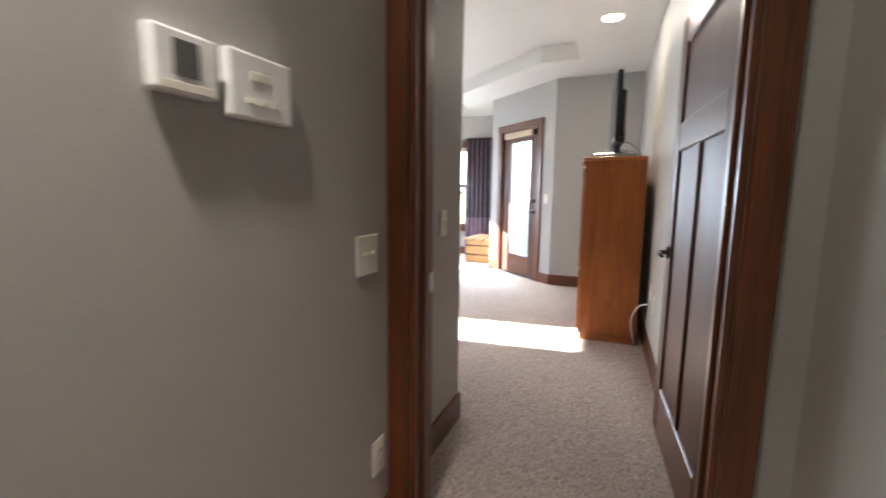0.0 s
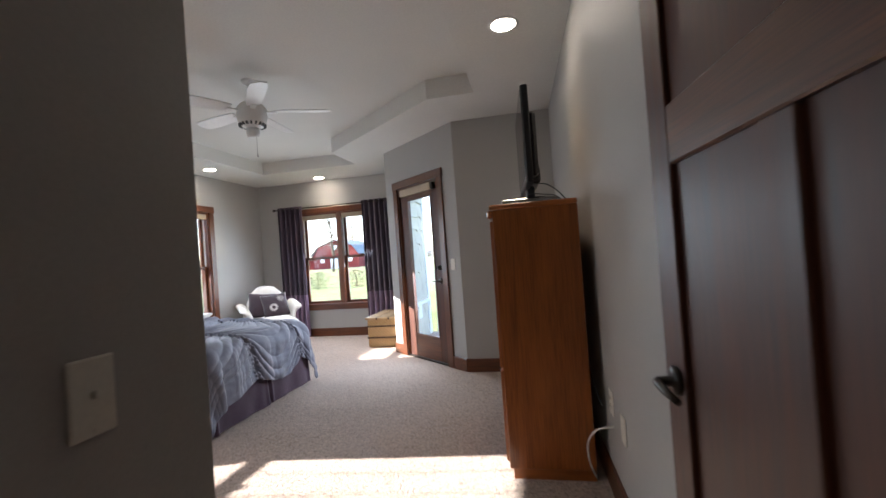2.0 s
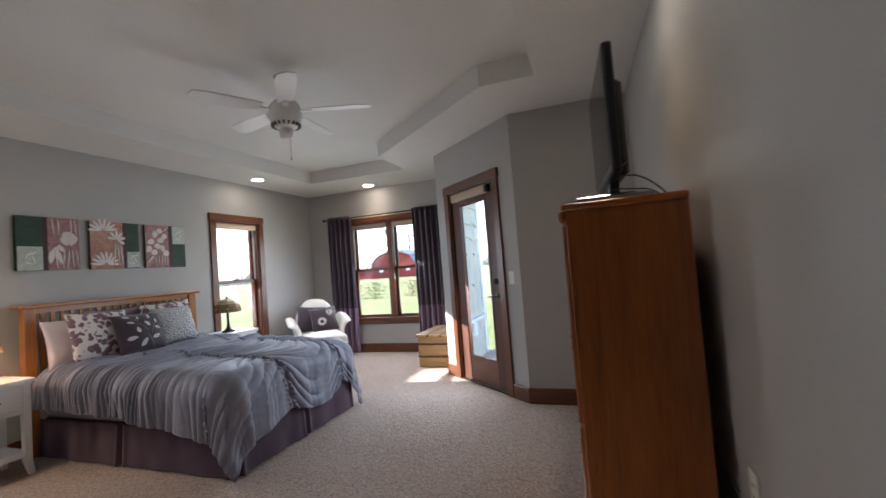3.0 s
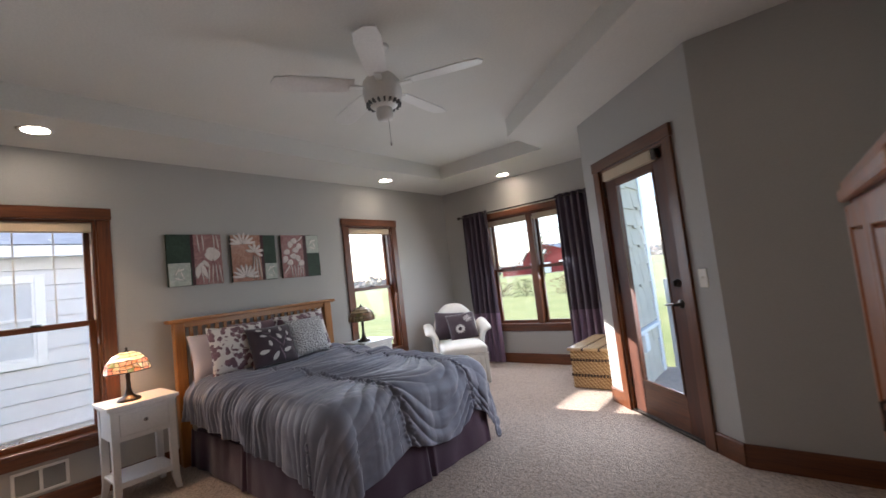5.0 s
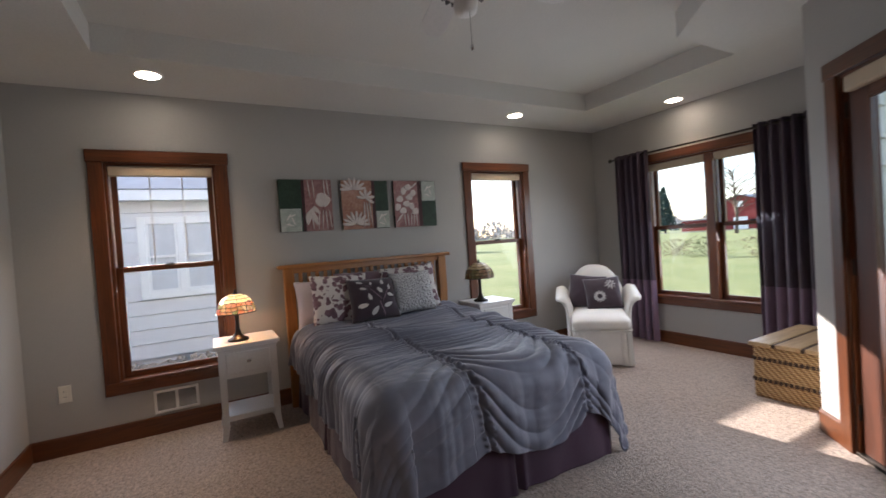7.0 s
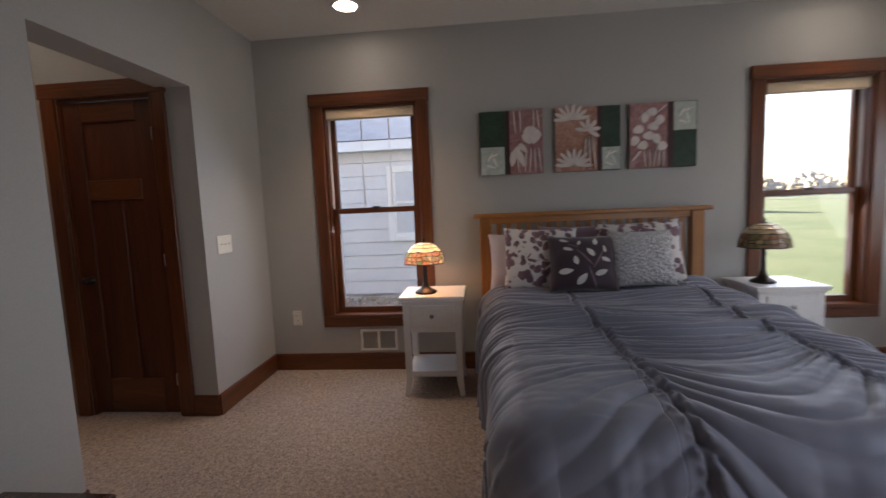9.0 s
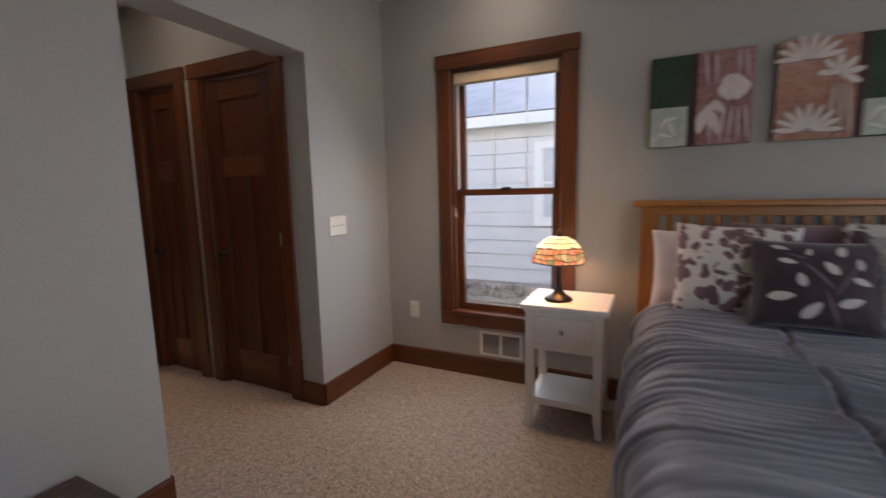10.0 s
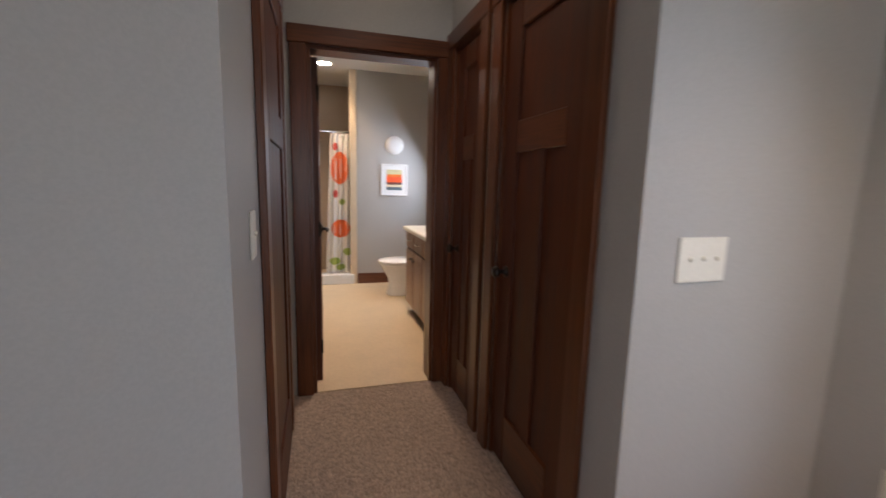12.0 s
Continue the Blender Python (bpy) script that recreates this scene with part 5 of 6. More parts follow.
def petal_mesh(shapes):
    """Raised strokes in the yz plane: (y, z, length, width, angle)."""
    bm = bmesh.new()
    for i, (y, z, ln, wd, ang) in enumerate(shapes):
        lift = 0.003 + 0.0005 * i
        c, s = math.cos(radians(ang)), math.sin(radians(ang))
        lo, hi = [], []
        n = 14
        for k in range(n):
            a = 2 * math.pi * k / n
            p, q = ln * math.cos(a), wd * math.sin(a) * (1 + 0.3 * math.cos(a))
            lo.append(bm.verts.new((0.0, y + p * c - q * s, z + p * s + q * c)))
            hi.append(bm.verts.new((lift, y + 0.85 * (p * c - q * s), z + 0.85 * (p * s + q * c))))
        bm.faces.new(hi)
        for k in range(n):
            bm.faces.new((lo[k], lo[(k + 1) % n], hi[(k + 1) % n], hi[k]))
    bmesh.ops.recalc_face_normals(bm, faces=bm.faces[:])
    return bm


def picture(y0, y1, z0, z1, floral, field, block, chalk, strokes, label):
    e = empty("canvas_picture", pose(XW, (y0 + y1) / 2, (z0 + z1) / 2), label, "picture", "canvas pictures over the bed")
    w, h = (y1 - y0) / 2, (z1 - z0) / 2
    part("canvas", bm_box(0.004, -w, -h, 0.036, w, h, 0.003), GREEN, e, "stretched canvas with dark edges")
    part("painted_field", bm_box(0.036, floral[0] * w, -h, 0.039, floral[1] * w, h), field, e, "rose field with white painted flowers")
    part("stripe", bm_box(0.036, block[0] * w, -h, 0.038, block[1] * w, h), MAROON, e)
    part("chalk_square", bm_box(0.036, chalk[0] * w, chalk[2] * h, 0.046, chalk[1] * w, chalk[3] * h, 0.002), CHALK, e, "pale green textured square")
    bm = petal_mesh([(a * w, b * h, ln * w, wd * w, ang) for a, b, ln, wd, ang in strokes])
    bmesh.ops.translate(bm, vec=(0.039, 0, 0), verts=bm.verts)
    part("painted_flower", bm, PETAL, e, "raised white flower strokes")
    ca, cb = (chalk[0] + chalk[1]) / 2, (chalk[2] + chalk[3]) / 2
    bm = petal_mesh([((ca + dx) * w, (cb + dz) * h, 0.16 * w, 0.03 * w, ang) for dx, dz, ang in ((-0.1, 0.1, 60), (0.08, -0.05, 110), (0.02, 0.16, 20), (-0.05, -0.18, 160))])
    bmesh.ops.translate(bm, vec=(0.046, 0, 0), verts=bm.verts)
    part("chalk_mark", bm, M["slip"], e)


stems = lambda xs, lo, hi: [(x, (lo + hi) / 2, (hi - lo) / 2 * 1.05, 0.022, 90 + 6 * math.sin(9 * x)) for x in xs]
picture(5.113, 5.588, 1.547, 2.023, (-0.05, 1.0), ROSE, (-0.16, -0.05), (-0.98, -0.22, -1.0, -0.12),
        [(0.62, 0.22, 0.26, 0.24, 70), (0.5, 0.1, 0.2, 0.12, 120), (0.78, 0.12, 0.22, 0.12, 60), (0.15, -0.28, 0.2, 0.09, 50), (0.38, -0.2, 0.2, 0.08, 130), (0.05, -0.5, 0.26, 0.11, 80), (0.3, -0.52, 0.28, 0.1, 110)]
        + stems((0.12, 0.3, 0.72, 0.86), 0.3, 0.98) + stems((0.2, 0.45, 0.6, 0.75, 0.9), -0.98, -0.2), "abstract canvas with a white tulip on rose and bottle green")
picture(5.682, 6.158, 1.545, 2.018, (-1.0, 0.28), OCHRE, (0.28, 0.42), (0.42, 0.98, -0.98, -0.28),
        [(-0.5 + 0.32 * math.cos(radians(a)), 0.62 + 0.24 * math.sin(radians(a)), 0.26, 0.055, a) for a in range(10, 200, 24)]
        + [(0.0 + 0.2 * math.cos(radians(a)), 0.26 + 0.2 * math.sin(radians(a)), 0.2, 0.06, a) for a in range(-30, 200, 40)]
        + [(-0.45 + 0.32 * math.cos(radians(a)), -0.82 + 0.28 * math.sin(radians(a)), 0.28, 0.055, a) for a in range(0, 190, 22)] + stems((-0.1, 0.05, 0.18), -0.95, 0.1), "abstract canvas with white daisies on ochre and rose")
picture(6.222, 6.702, 1.545, 2.018, (-1.0, 0.12), ROSE, (0.12, 0.30), (0.30, 0.96, 0.12, 0.98),
        [(x, z, 0.17, 0.13, a) for x, z, a in ((-0.75, 0.2, 20), (-0.55, 0.55, 70), (-0.3, 0.28, 10), (-0.12, 0.45, 50), (-0.45, 0.0, 0), (-0.85, -0.15, 60), (-0.62, -0.3, 20), (-0.2, -0.12, 110), (-0.05, -0.35, 30), (-0.35, 0.72, 0))]
        + stems((-0.55, -0.4, -0.25, -0.12, 0.0), -0.98, -0.42) + [(-0.8, -0.62, 0.22, 0.04, 50), (-0.05, 0.8, 0.2, 0.03, 40)], "abstract canvas with white blossoms on rose and bottle green")


# ---- armchair ----
def superbox(w, d, h, r=0.08, n=10, puff=0.0):
    """A soft upholstered block, base at z=0."""
    bm = bmesh.new()
    bmesh.ops.create_cube(bm, size=1.0)
    bmesh.ops.subdivide_edges(bm, edges=bm.edges[:], cuts=n, use_grid_fill=True)
    for v in bm.verts:
        p = v.co * 2
        q = Vector((p.x * (w / 2), p.y * (d / 2), p.z * (h / 2)))
        c = Vector((max(-w / 2 + r, min(w / 2 - r, q.x)), max(-d / 2 + r, min(d / 2 - r, q.y)), max(-h / 2 + r, min(h / 2 - r, q.z))))
        o = q - c
        if o.length > 1e-6:
            q = c + o.normalized() * r
        if puff:
            q.z += puff * (1 - p.x ** 2) * (1 - p.y ** 2) * (1 if p.z > 0 else 0)
        q += Vector((noise.noise(q * 6 + Vector((1, 2, 3))), noise.noise(q * 6), noise.noise(q * 6 + Vector((5, 1, 0))))) * 0.006
        v.co = q + Vector((0, 0, h / 2))
    return bm


def moved(bm, m):
    bmesh.ops.transform(bm, matrix=m, verts=bm.verts)
    return bm


CHAIR = pose(-3.55, 8.33, 0, 0, 0, 45)
ch = empty("armchair", CHAIR, "white slipcovered armchair with flared arms and a long skirted seat", "armchair")
part("seat_base", moved(superbox(0.56, 0.98, 0.36, 0.02), pose(0, -0.06, 0.006)), M["slip"], ch, "white skirted slipcover", True)
part("seat_cushion", moved(superbox(0.575, 0.98, 0.12, 0.05, puff=0.025), pose(0, -0.07, 0.355)), M["slip"], ch, "", True)
edge = [(0.0, -0.56)] + [(0.245 + 0.04 * math.sin(a), -0.52 - 0.04 * math.cos(a)) for a in (0.0, 0.5, 1.05, 1.57)] + [(0.287, 0.25)]
part("piping", bm_tube([(-x, y, 0.362) for x, y in edge[:0:-1]] + [(x, y, 0.362) for x, y in edge], 0.007, 6), M["slip"], ch, "", True)
for sx in (-1, 1):
    for k in (-1, 1):
        part("skirt_pleat", moved(superbox(0.05, 0.016, 0.33, 0.007, 4), pose(sx * 0.225 + k * 0.029, -0.552, 0.006, 0, 0, k * 7)), M["slip"], ch, "", True)
back = superbox(0.60, 0.17, 0.90, 0.075, 14)
for v in back.verts:
    k = max(0.0, (v.co.z - 0.45) / 0.45)
    v.co.z -= 0.24 * abs(v.co.x / 0.30) ** 2.6 * k
    v.co.y += 0.13 * (v.co.z / 0.86) ** 2
part("backrest", moved(back, pose(0, 0.28, 0.06)), M["slip"], ch, "", True)
for sx in (-1, 1):
    arm = bmesh.new()
    rings = []
    for j in range(13):
        t = j / 12
        y = -0.10 + 0.50 * t
        k = 1.0 - 0.55 * max(0.0, 1 - t / 0.22) ** 2
        mid_line = [(0.30, 0.012), (0.30, 0.22), (0.302, 0.40), (0.315, 0.50), (0.345, 0.565), (0.385, 0.60), (0.415, 0.605)]
        mid_line = [(x, z * (1 + 0.13 * t) if z > 0.3 else z) for x, z in mid_line]
        inner, outer = [], []
        for q, (x, z) in enumerate(mid_line):
            a, b = mid_line[max(q - 1, 0)], mid_line[min(q + 1, len(mid_line) - 1)]
            d = Vector((b[0] - a[0], b[1] - a[1])).normalized()
            h = (0.042 if q < len(mid_line) - 1 else 0.030) * k
            inner.append((x - d.y * h, z + d.x * h))
            outer.append((x + d.y * h, z - d.x * h))
        tip = mid_line[-1]
        ring = inner + [(tip[0] + 0.036 * k, tip[1] + 0.012), (tip[0] + 0.040 * k, tip[1] - 0.010)] + outer[::-1]
        rings.append([arm.verts.new((sx * x, y, z)) for x, z in ring])
    for a_, b_ in zip(rings, rings[1:]):
        n = len(a_)
        for k in range(n):
            arm.faces.new((a_[k], a_[(k + 1) % n], b_[(k + 1) % n], b_[k]))
    arm.faces.new(rings[0][::-1])
    arm.faces.new(rings[-1])
    bmesh.ops.recalc_face_normals(arm, faces=arm.faces[:])
    part("armrest", arm, M["slip"], ch, "", True)


def on_chair(x, y, z, rz, tilt, roll=0):
    return CHAIR @ pose(x, y, z, 0, 0, rz) @ pose(0, 0, 0, tilt, roll, 0)


cushion("chair_cushion", 0.42, 0.40, 0.14, M["plum"], on_chair(-0.10, 0.17, 0.665, -6, -18, 6), "plain aubergine cushion leaning in the armchair", 11, "cushion")
cc, cplace = cushion("chair_cushion", 0.40, 0.38, 0.14, M["plum"], on_chair(0.07, 0.05, 0.655, 4, -24, -4), "aubergine cushion with embroidered white flowers", 12, "cushion")
petals_on(cc, cplace, [(-0.25 + 0.24 * math.cos(radians(a)), -0.25 + 0.24 * math.sin(radians(a)), 0.12, 0.055, a) for a in range(0, 360, 30)], M["cream"], "petal")
petals_on(cc, cplace, [(0.42 + 0.2 * math.cos(radians(a)), 0.45 + 0.2 * math.sin(radians(a)), 0.16, 0.03, a) for a in range(0, 360, 40)], M["cream"], "petal")


# ---- curtains ----
def curtain(x0, x1, seed, label):
    e = empty("curtain", pose((x0 + x1) / 2, YN - 0.085, 0), label, "curtain", "window curtains")
    w = (x1 - x0) / 2
    cols, z_top, z_bot, z_mid = 110, 2.275, 0.02, 0.74
    n_fold = max(4, int((x1 - x0) / 0.085))

    def column(t, z):
        k = (z - z_bot) / (z_top - z_bot)
        ph = t * n_fold * 2 * math.pi + 0.5 * math.sin(2.1 * z + seed) * (1 - k)
        depth = 0.035 + 0.012 * math.sin(t * 9 + seed)
        flare = 1.0 + 0.05 * (1 - k) * math.sin(seed)
        return (-w + 2 * w * t) * flare + 0.012 * math.cos(ph * 1.0) * (1 - k), depth * math.sin(ph) + 0.010 * noise.noise(Vector((t * 8, z * 1.5, seed))), z

    for lo, hi, m, lab, rows in ((z_mid, z_top, M["curtain"], "dark plum upper cloth", 24), (z_bot, z_mid, M["curtain_low"], "paler lilac band at the hem", 12)):
        bm = grid_mesh([[column(i / cols, lo + (hi - lo) * j / rows) for j in range(rows + 1)] for i in range(cols + 1)])
        part("cloth" if m is M["curtain"] else "hem_band", bm, m, e, lab, True)
    for k in range(n_fold * 2):
        t = (k + 0.5) / (n_fold * 2)
        x, y, z = column(t, 2.232)
        ring = bmesh.new()
        vs = [[ring.verts.new((x + (0.004 * math.cos(b)), y + (0.024 + 0.004 * math.sin(b)) * math.cos(a), z + (0.024 + 0.004 * math.sin(b)) * math.sin(a))) for b in (0, 1.57, 3.14, 4.71)] for a in [2 * math.pi * q / 14 for q in range(14)]]
        for q in range(14):
            for r in range(4):
                ring.faces.new((vs[q][r], vs[(q + 1) % 14][r], vs[(q + 1) % 14][(r + 1) % 4], vs[q][(r + 1) % 4]))
        part("grommet", ring, M["bronze"], e)
    return e


curtain(-3.83, -3.37, 1.0, "dark plum grommet curtain with a lilac hem band")
curtain(-2.27, -1.65, 2.3, "dark plum grommet curtain with a lilac hem band")
rod = empty("curtain_rod", pose(-2.74, YN - 0.085, 2.238), "slim dark bronze curtain rod", "curtain rod")
part("pole", bm_tube([(-1.14, 0, 0), (1.14, 0, 0)], 0.011, 12), M["bronze"], rod, "", True)
for s in (-1, 1):
    kb = bm_lathe([(0.012, 0), (0.022, 0.008), (0.026, 0.022), (0.018, 0.038), (0.006, 0.046)], 14)
    part("finial", moved(kb, pose(s * 1.14, 0, 0, 0, 90 * s, 0)), M["bronze"], rod, "", True)
    part("bracket", bm_tube([(s * 0.98, 0.083, -0.01), (s * 0.98, 0.02, -0.016), (s * 0.98, 0.0, -0.013)], 0.006, 8), M["bronze"], rod)


# ---- wicker trunk ----
def wicker_mat():
    m, nd, lk, b = nodes_of("honey_wicker")
    vec = coords(nd, lk)
    w1, w2 = nd.new("ShaderNodeTexWave"), nd.new("ShaderNodeTexWave")
    w1.bands_direction, w2.bands_direction = "Z", "DIAGONAL"
    w1.inputs["Scale"].default_value, w2.inputs["Scale"].default_value = 22, 14
    w2.inputs["Distortion"].default_value = 2.0
    for w in (w1, w2):
        lk.new(vec, w.inputs["Vector"])
    f = mixed(nd, lk, 0.5, w1.outputs["Color"], w2.outputs["Color"])
    lk.new(ramp(nd, lk, f, [(0.15, (0.20, 0.10, 0.035)), (0.6, (0.48, 0.30, 0.13)), (0.9, (0.60, 0.42, 0.22))]), b.inputs["Base Color"])
    b.inputs["Roughness"].default_value = 0.6
    bump(nd, lk, b, f, 0.8, 0.012)
    return m


WICK = wicker_mat()
LIDW = wood("pale_lid_wood", (0.36, 0.22, 0.10), (0.56, 0.40, 0.22), 0.5, 1)
BAND = paint("dark_woven_band", (0.055, 0.028, 0.015), 0.6, 0.2, 30, 150, 0.4)
tk = empty("wicker_trunk", pose(-1.68, 8.595, 0) @ Matrix.Diagonal((1, 1, 1.07, 1)), "honey wicker trunk with dark woven bands and a slatted lid", "trunk")
part("body", bm_box(-0.25, -0.40, 0.0, 0.25, 0.40, 0.375, 0.012), WICK, tk)
for k in range(3):
    part("lid_board", bm_box(-0.27 + k * 0.182, -0.425, 0.375, -0.27 + k * 0.182 + 0.158, 0.425, 0.405, 0.005), LIDW, tk, "pale wooden lid board")
for k in range(2):
    part("lid_strap", bm_box(-0.114 + k * 0.182, -0.425, 0.375, -0.09 + k * 0.182, 0.425, 0.399, 0.003), BAND, tk, "dark woven strap")
for z in (0.12, 0.27):
    bm = bmesh.new()
    for k in range(15):
        x = -0.248 + k * 0.0335
        bm_box(x, -0.410, z, x + 0.024, -0.399, z + 0.026, 0.003, bm)
    for k in range(24):
        y = -0.398 + k * 0.0335
        bm_box(-0.260, y, z, -0.249, y + 0.024, z + 0.026, 0.003, bm)
    part("woven_band", bm, BAND, tk, "dark chequered band")


# ---- tall dresser with television ----
dr = empty("tall_dresser", pose(0.505, 4.765, 0), "tall honey oak dresser with panelled doors", "dresser")
DW, DD, DH = 1.02, 0.46, 1.53
part("side_panel", bm_box(-DD / 2, 0.0, 0.06, DD / 2, 0.02, DH - 0.03, 0.003), M["oak"], dr)
part("side_panel", bm_box(-DD / 2, DW - 0.02, 0.06, DD / 2, DW, DH - 0.03, 0.003), M["oak"], dr)
part("top", bm_box(-DD / 2 - 0.015, -0.012, DH - 0.03, DD / 2, DW + 0.012, DH, 0.006), M["oak_x"], dr)
part("plinth", bm_box(-DD / 2 + 0.02, 0.012, 0.0, DD / 2, DW - 0.012, 0.06), M["oak_x"], dr)
part("carcase", bm_box(-DD / 2 + 0.004, 0.02, 0.06, DD / 2 - 0.004, DW - 0.02, DH - 0.03), M["oak"], dr)
part("cornice", bm_box(-DD / 2 - 0.03, -0.004, DH - 0.075, -DD / 2 + 0.003, DW + 0.004, DH - 0.03, 0.012, seg=2), M["oak_x"], dr)
for a, b in ((0.022, DW / 2 - 0.004), (DW / 2 + 0.004, DW - 0.022)):
    for z0, z1 in ((0.09, 0.60), (0.615, 1.44)):
        d = part("door", bm_box(-DD / 2 - 0.018, a, z0, -DD / 2 + 0.002, a + 0.07, z1, 0.004), M["oak"], dr)
        part("stile", bm_box(-DD / 2 - 0.018, b - 0.07, z0, -DD / 2 + 0.002, b, z1, 0.004), M["oak"], d)
        part("rail", bm_box(-DD / 2 - 0.018, a + 0.07, z0, -DD / 2 + 0.002, b - 0.07, z0 + 0.075, 0.004), M["oak"], d)
        part("rail", bm_box(-DD / 2 - 0.018, a + 0.07, z1 - 0.075, -DD / 2 + 0.002, b - 0.07, z1, 0.004), M["oak"], d)
        part("raised_panel", bm_box(-DD / 2 - 0.012, a + 0.072, z0 + 0.077, -DD / 2 + 0.001, b - 0.072, z1 - 0.077, 0.008), M["oak"], d)
        y = b - 0.035 if a < 0.1 else a + 0.035
        part("handle", bm_tube([(-DD / 2 - 0.018, y, z0 + 0.20), (-DD / 2 - 0.045, y, z0 + 0.215), (-DD / 2 - 0.045, y, z0 + 0.285), (-DD / 2 - 0.018, y, z0 + 0.30)], 0.006, 8), M["bronze"], d)
box = empty("media_player", pose(0.485, 5.19, DH), "flat silver media player under the television", "player")
part("case", bm_box(-0.165, -0.215, 0.006, 0.165, 0.215, 0.045, 0.004), M["chrome"], box)
for x in (-0.13, 0.13):
    for y in (-0.18, 0.18):
        part("foot", bm_box(x - 0.012, y - 0.012, 0.0, x + 0.012, y + 0.012, 0.006), M["black"], box)
tv = empty("television", pose(0.475, 5.235, DH + 0.045, 0, 0, 4) @ Matrix.Diagonal((1, 1, 0.92, 1)), "black flat-screen television on a pedestal", "television")
part("pedestal", bm_box(-0.10, -0.17, 0.0, 0.10, 0.17, 0.018, 0.006), M["black"], tv)
part("neck", bm_box(-0.005, -0.06, 0.018, 0.045, 0.06, 0.14, 0.008), M["black"], tv)
tvs = part("screen_case", bm_box(-0.025, -0.40, 0.085, 0.018, 0.40, 0.69, 0.008), M["black"], tv)
part("screen", bm_box(-0.0265, -0.37, 0.125, -0.0245, 0.37, 0.665), paint("dark_screen", (0.006, 0.006, 0.008), 0.12, 0.1, 3, 50, 0), tv, "dark glossy screen")
part("rear_housing", bm_box(0.018, -0.28, 0.14, 0.062, 0.28, 0.56, 0.018), M["black"], tv)
part("lower_housing", bm_box(0.02, -0.20, 0.10, 0.075, 0.20, 0.22, 0.015), M["black"], tv)


def cable(pts, r, label, m):
    """A hanging cable, smoothed between its bends."""
    P = [Vector(p) for p in pts]
    out = []
    for i in range(len(P) - 1):
        a, b = P[max(i - 1, 0)], P[i]
        c, d = P[i + 1], P[min(i + 2, len(P) - 1)]
        for k in range(6):
            t = k / 6
            out.append(0.5 * ((2 * b) + (c - a) * t + (2 * a - 5 * b + 4 * c - d) * t * t + (3 * b - a - 3 * c + d) * t ** 3))
    out.append(P[-1])
    return tagged(part("cable", bm_tube(out, r, 6), m, None, "", True), label, "cable")


cable([(0.52, 5.16, 1.68), (0.60, 5.08, 1.66), (0.68, 4.98, 1.57), (0.725, 4.90, 1.45), (0.74, 4.88, 1.10), (0.745, 4.86, 0.60), (0.765, 4.62, 0.47)], 0.004, "black television cable hanging behind the dresser", M["black"])
cable([(0.47, 5.14, 1.62), (0.56, 5.05, 1.60), (0.66, 4.98, 1.56), (0.73, 4.95, 1.40)], 0.0035, "thin black cable behind the television", M["black"])
cable([(0.785, 4.42, 0.44), (0.74, 4.43, 0.43), (0.71, 4.55, 0.36), (0.69, 4.68, 0.24), (0.70, 4.74, 0.12), (0.73, 4.76, 0.03)], 0.005, "pale grey cable from the wall plate to the floor", M["vinyl"])


# ---- ceiling fan and downlights ----
fan = empty("ceiling_fan", pose(-1.78, 5.62, TRAY - 0.07), "white five-blade ceiling fan at rest", "fan")
part("canopy", bm_lathe([(0.02, -0.075), (0.02, -0.06), (0.02, -0.02), (0.02, 0.03), (0.06, 0.045), (0.072, 0.07)], 28), M["white"], fan, "", True)
part("motor", bm_lathe([(0.045, -0.335), (0.085, -0.32), (0.115, -0.285), (0.125, -0.235), (0.12, -0.165), (0.085, -0.125), (0.04, -0.105), (0.022, -0.075)], 32), M["white"], fan, "", True)
part("switch_cup", bm_lathe([(0.02, -0.415), (0.048, -0.405), (0.055, -0.37), (0.05, -0.335)], 24), M["white"], fan, "", True)
slots = bmesh.new()
for k in range(18):
    a = 2 * math.pi * k / 18
    one = bm_box(0.086, -0.006, -0.322, 0.112, 0.006, -0.300)
    merge(slots, moved(one, pose(0, 0, 0, 0, 0, math.degrees(a))))
part("vent_ring", slots, M["railpaint"], fan, "dark vent slots of the motor")
for k in range(5):
    a = 22 + 72 * k
    part("blade_iron", moved(bm_box(0.09, -0.022, -0.205, 0.21, 0.022, -0.195, 0.004), pose(0, 0, 0, 0, 0, a)), M["white"], fan)
    bm = bmesh.new()
    outl = [(0.18, -0.055), (0.30, -0.066), (0.55, -0.074), (0.64, -0.06), (0.665, 0.0), (0.64, 0.06), (0.55, 0.074), (0.30, 0.066), (0.18, 0.055)]
    bm_prism(outl, -0.004, 0.004, bm)
    part("blade", moved(bm, pose(0, 0, -0.19, 0, 0, a) @ pose(0, 0, 0, 11, 0, 0)), M["white"], fan)
part("pull_chain", bm_tube([(0.03, 0, -0.41), (0.03, 0, -0.56)], 0.0022, 5), M["chrome"], fan)
part("chain_knob", bm_lathe([(0.002, -0.585), (0.007, -0.575), (0.006, -0.56), (0.002, -0.555)], 8, None, (0.03, 0, 0)), M["chrome"], fan)

LIT = glow("downlight_lens", (1.0, 0.86, 0.66), 12.0)


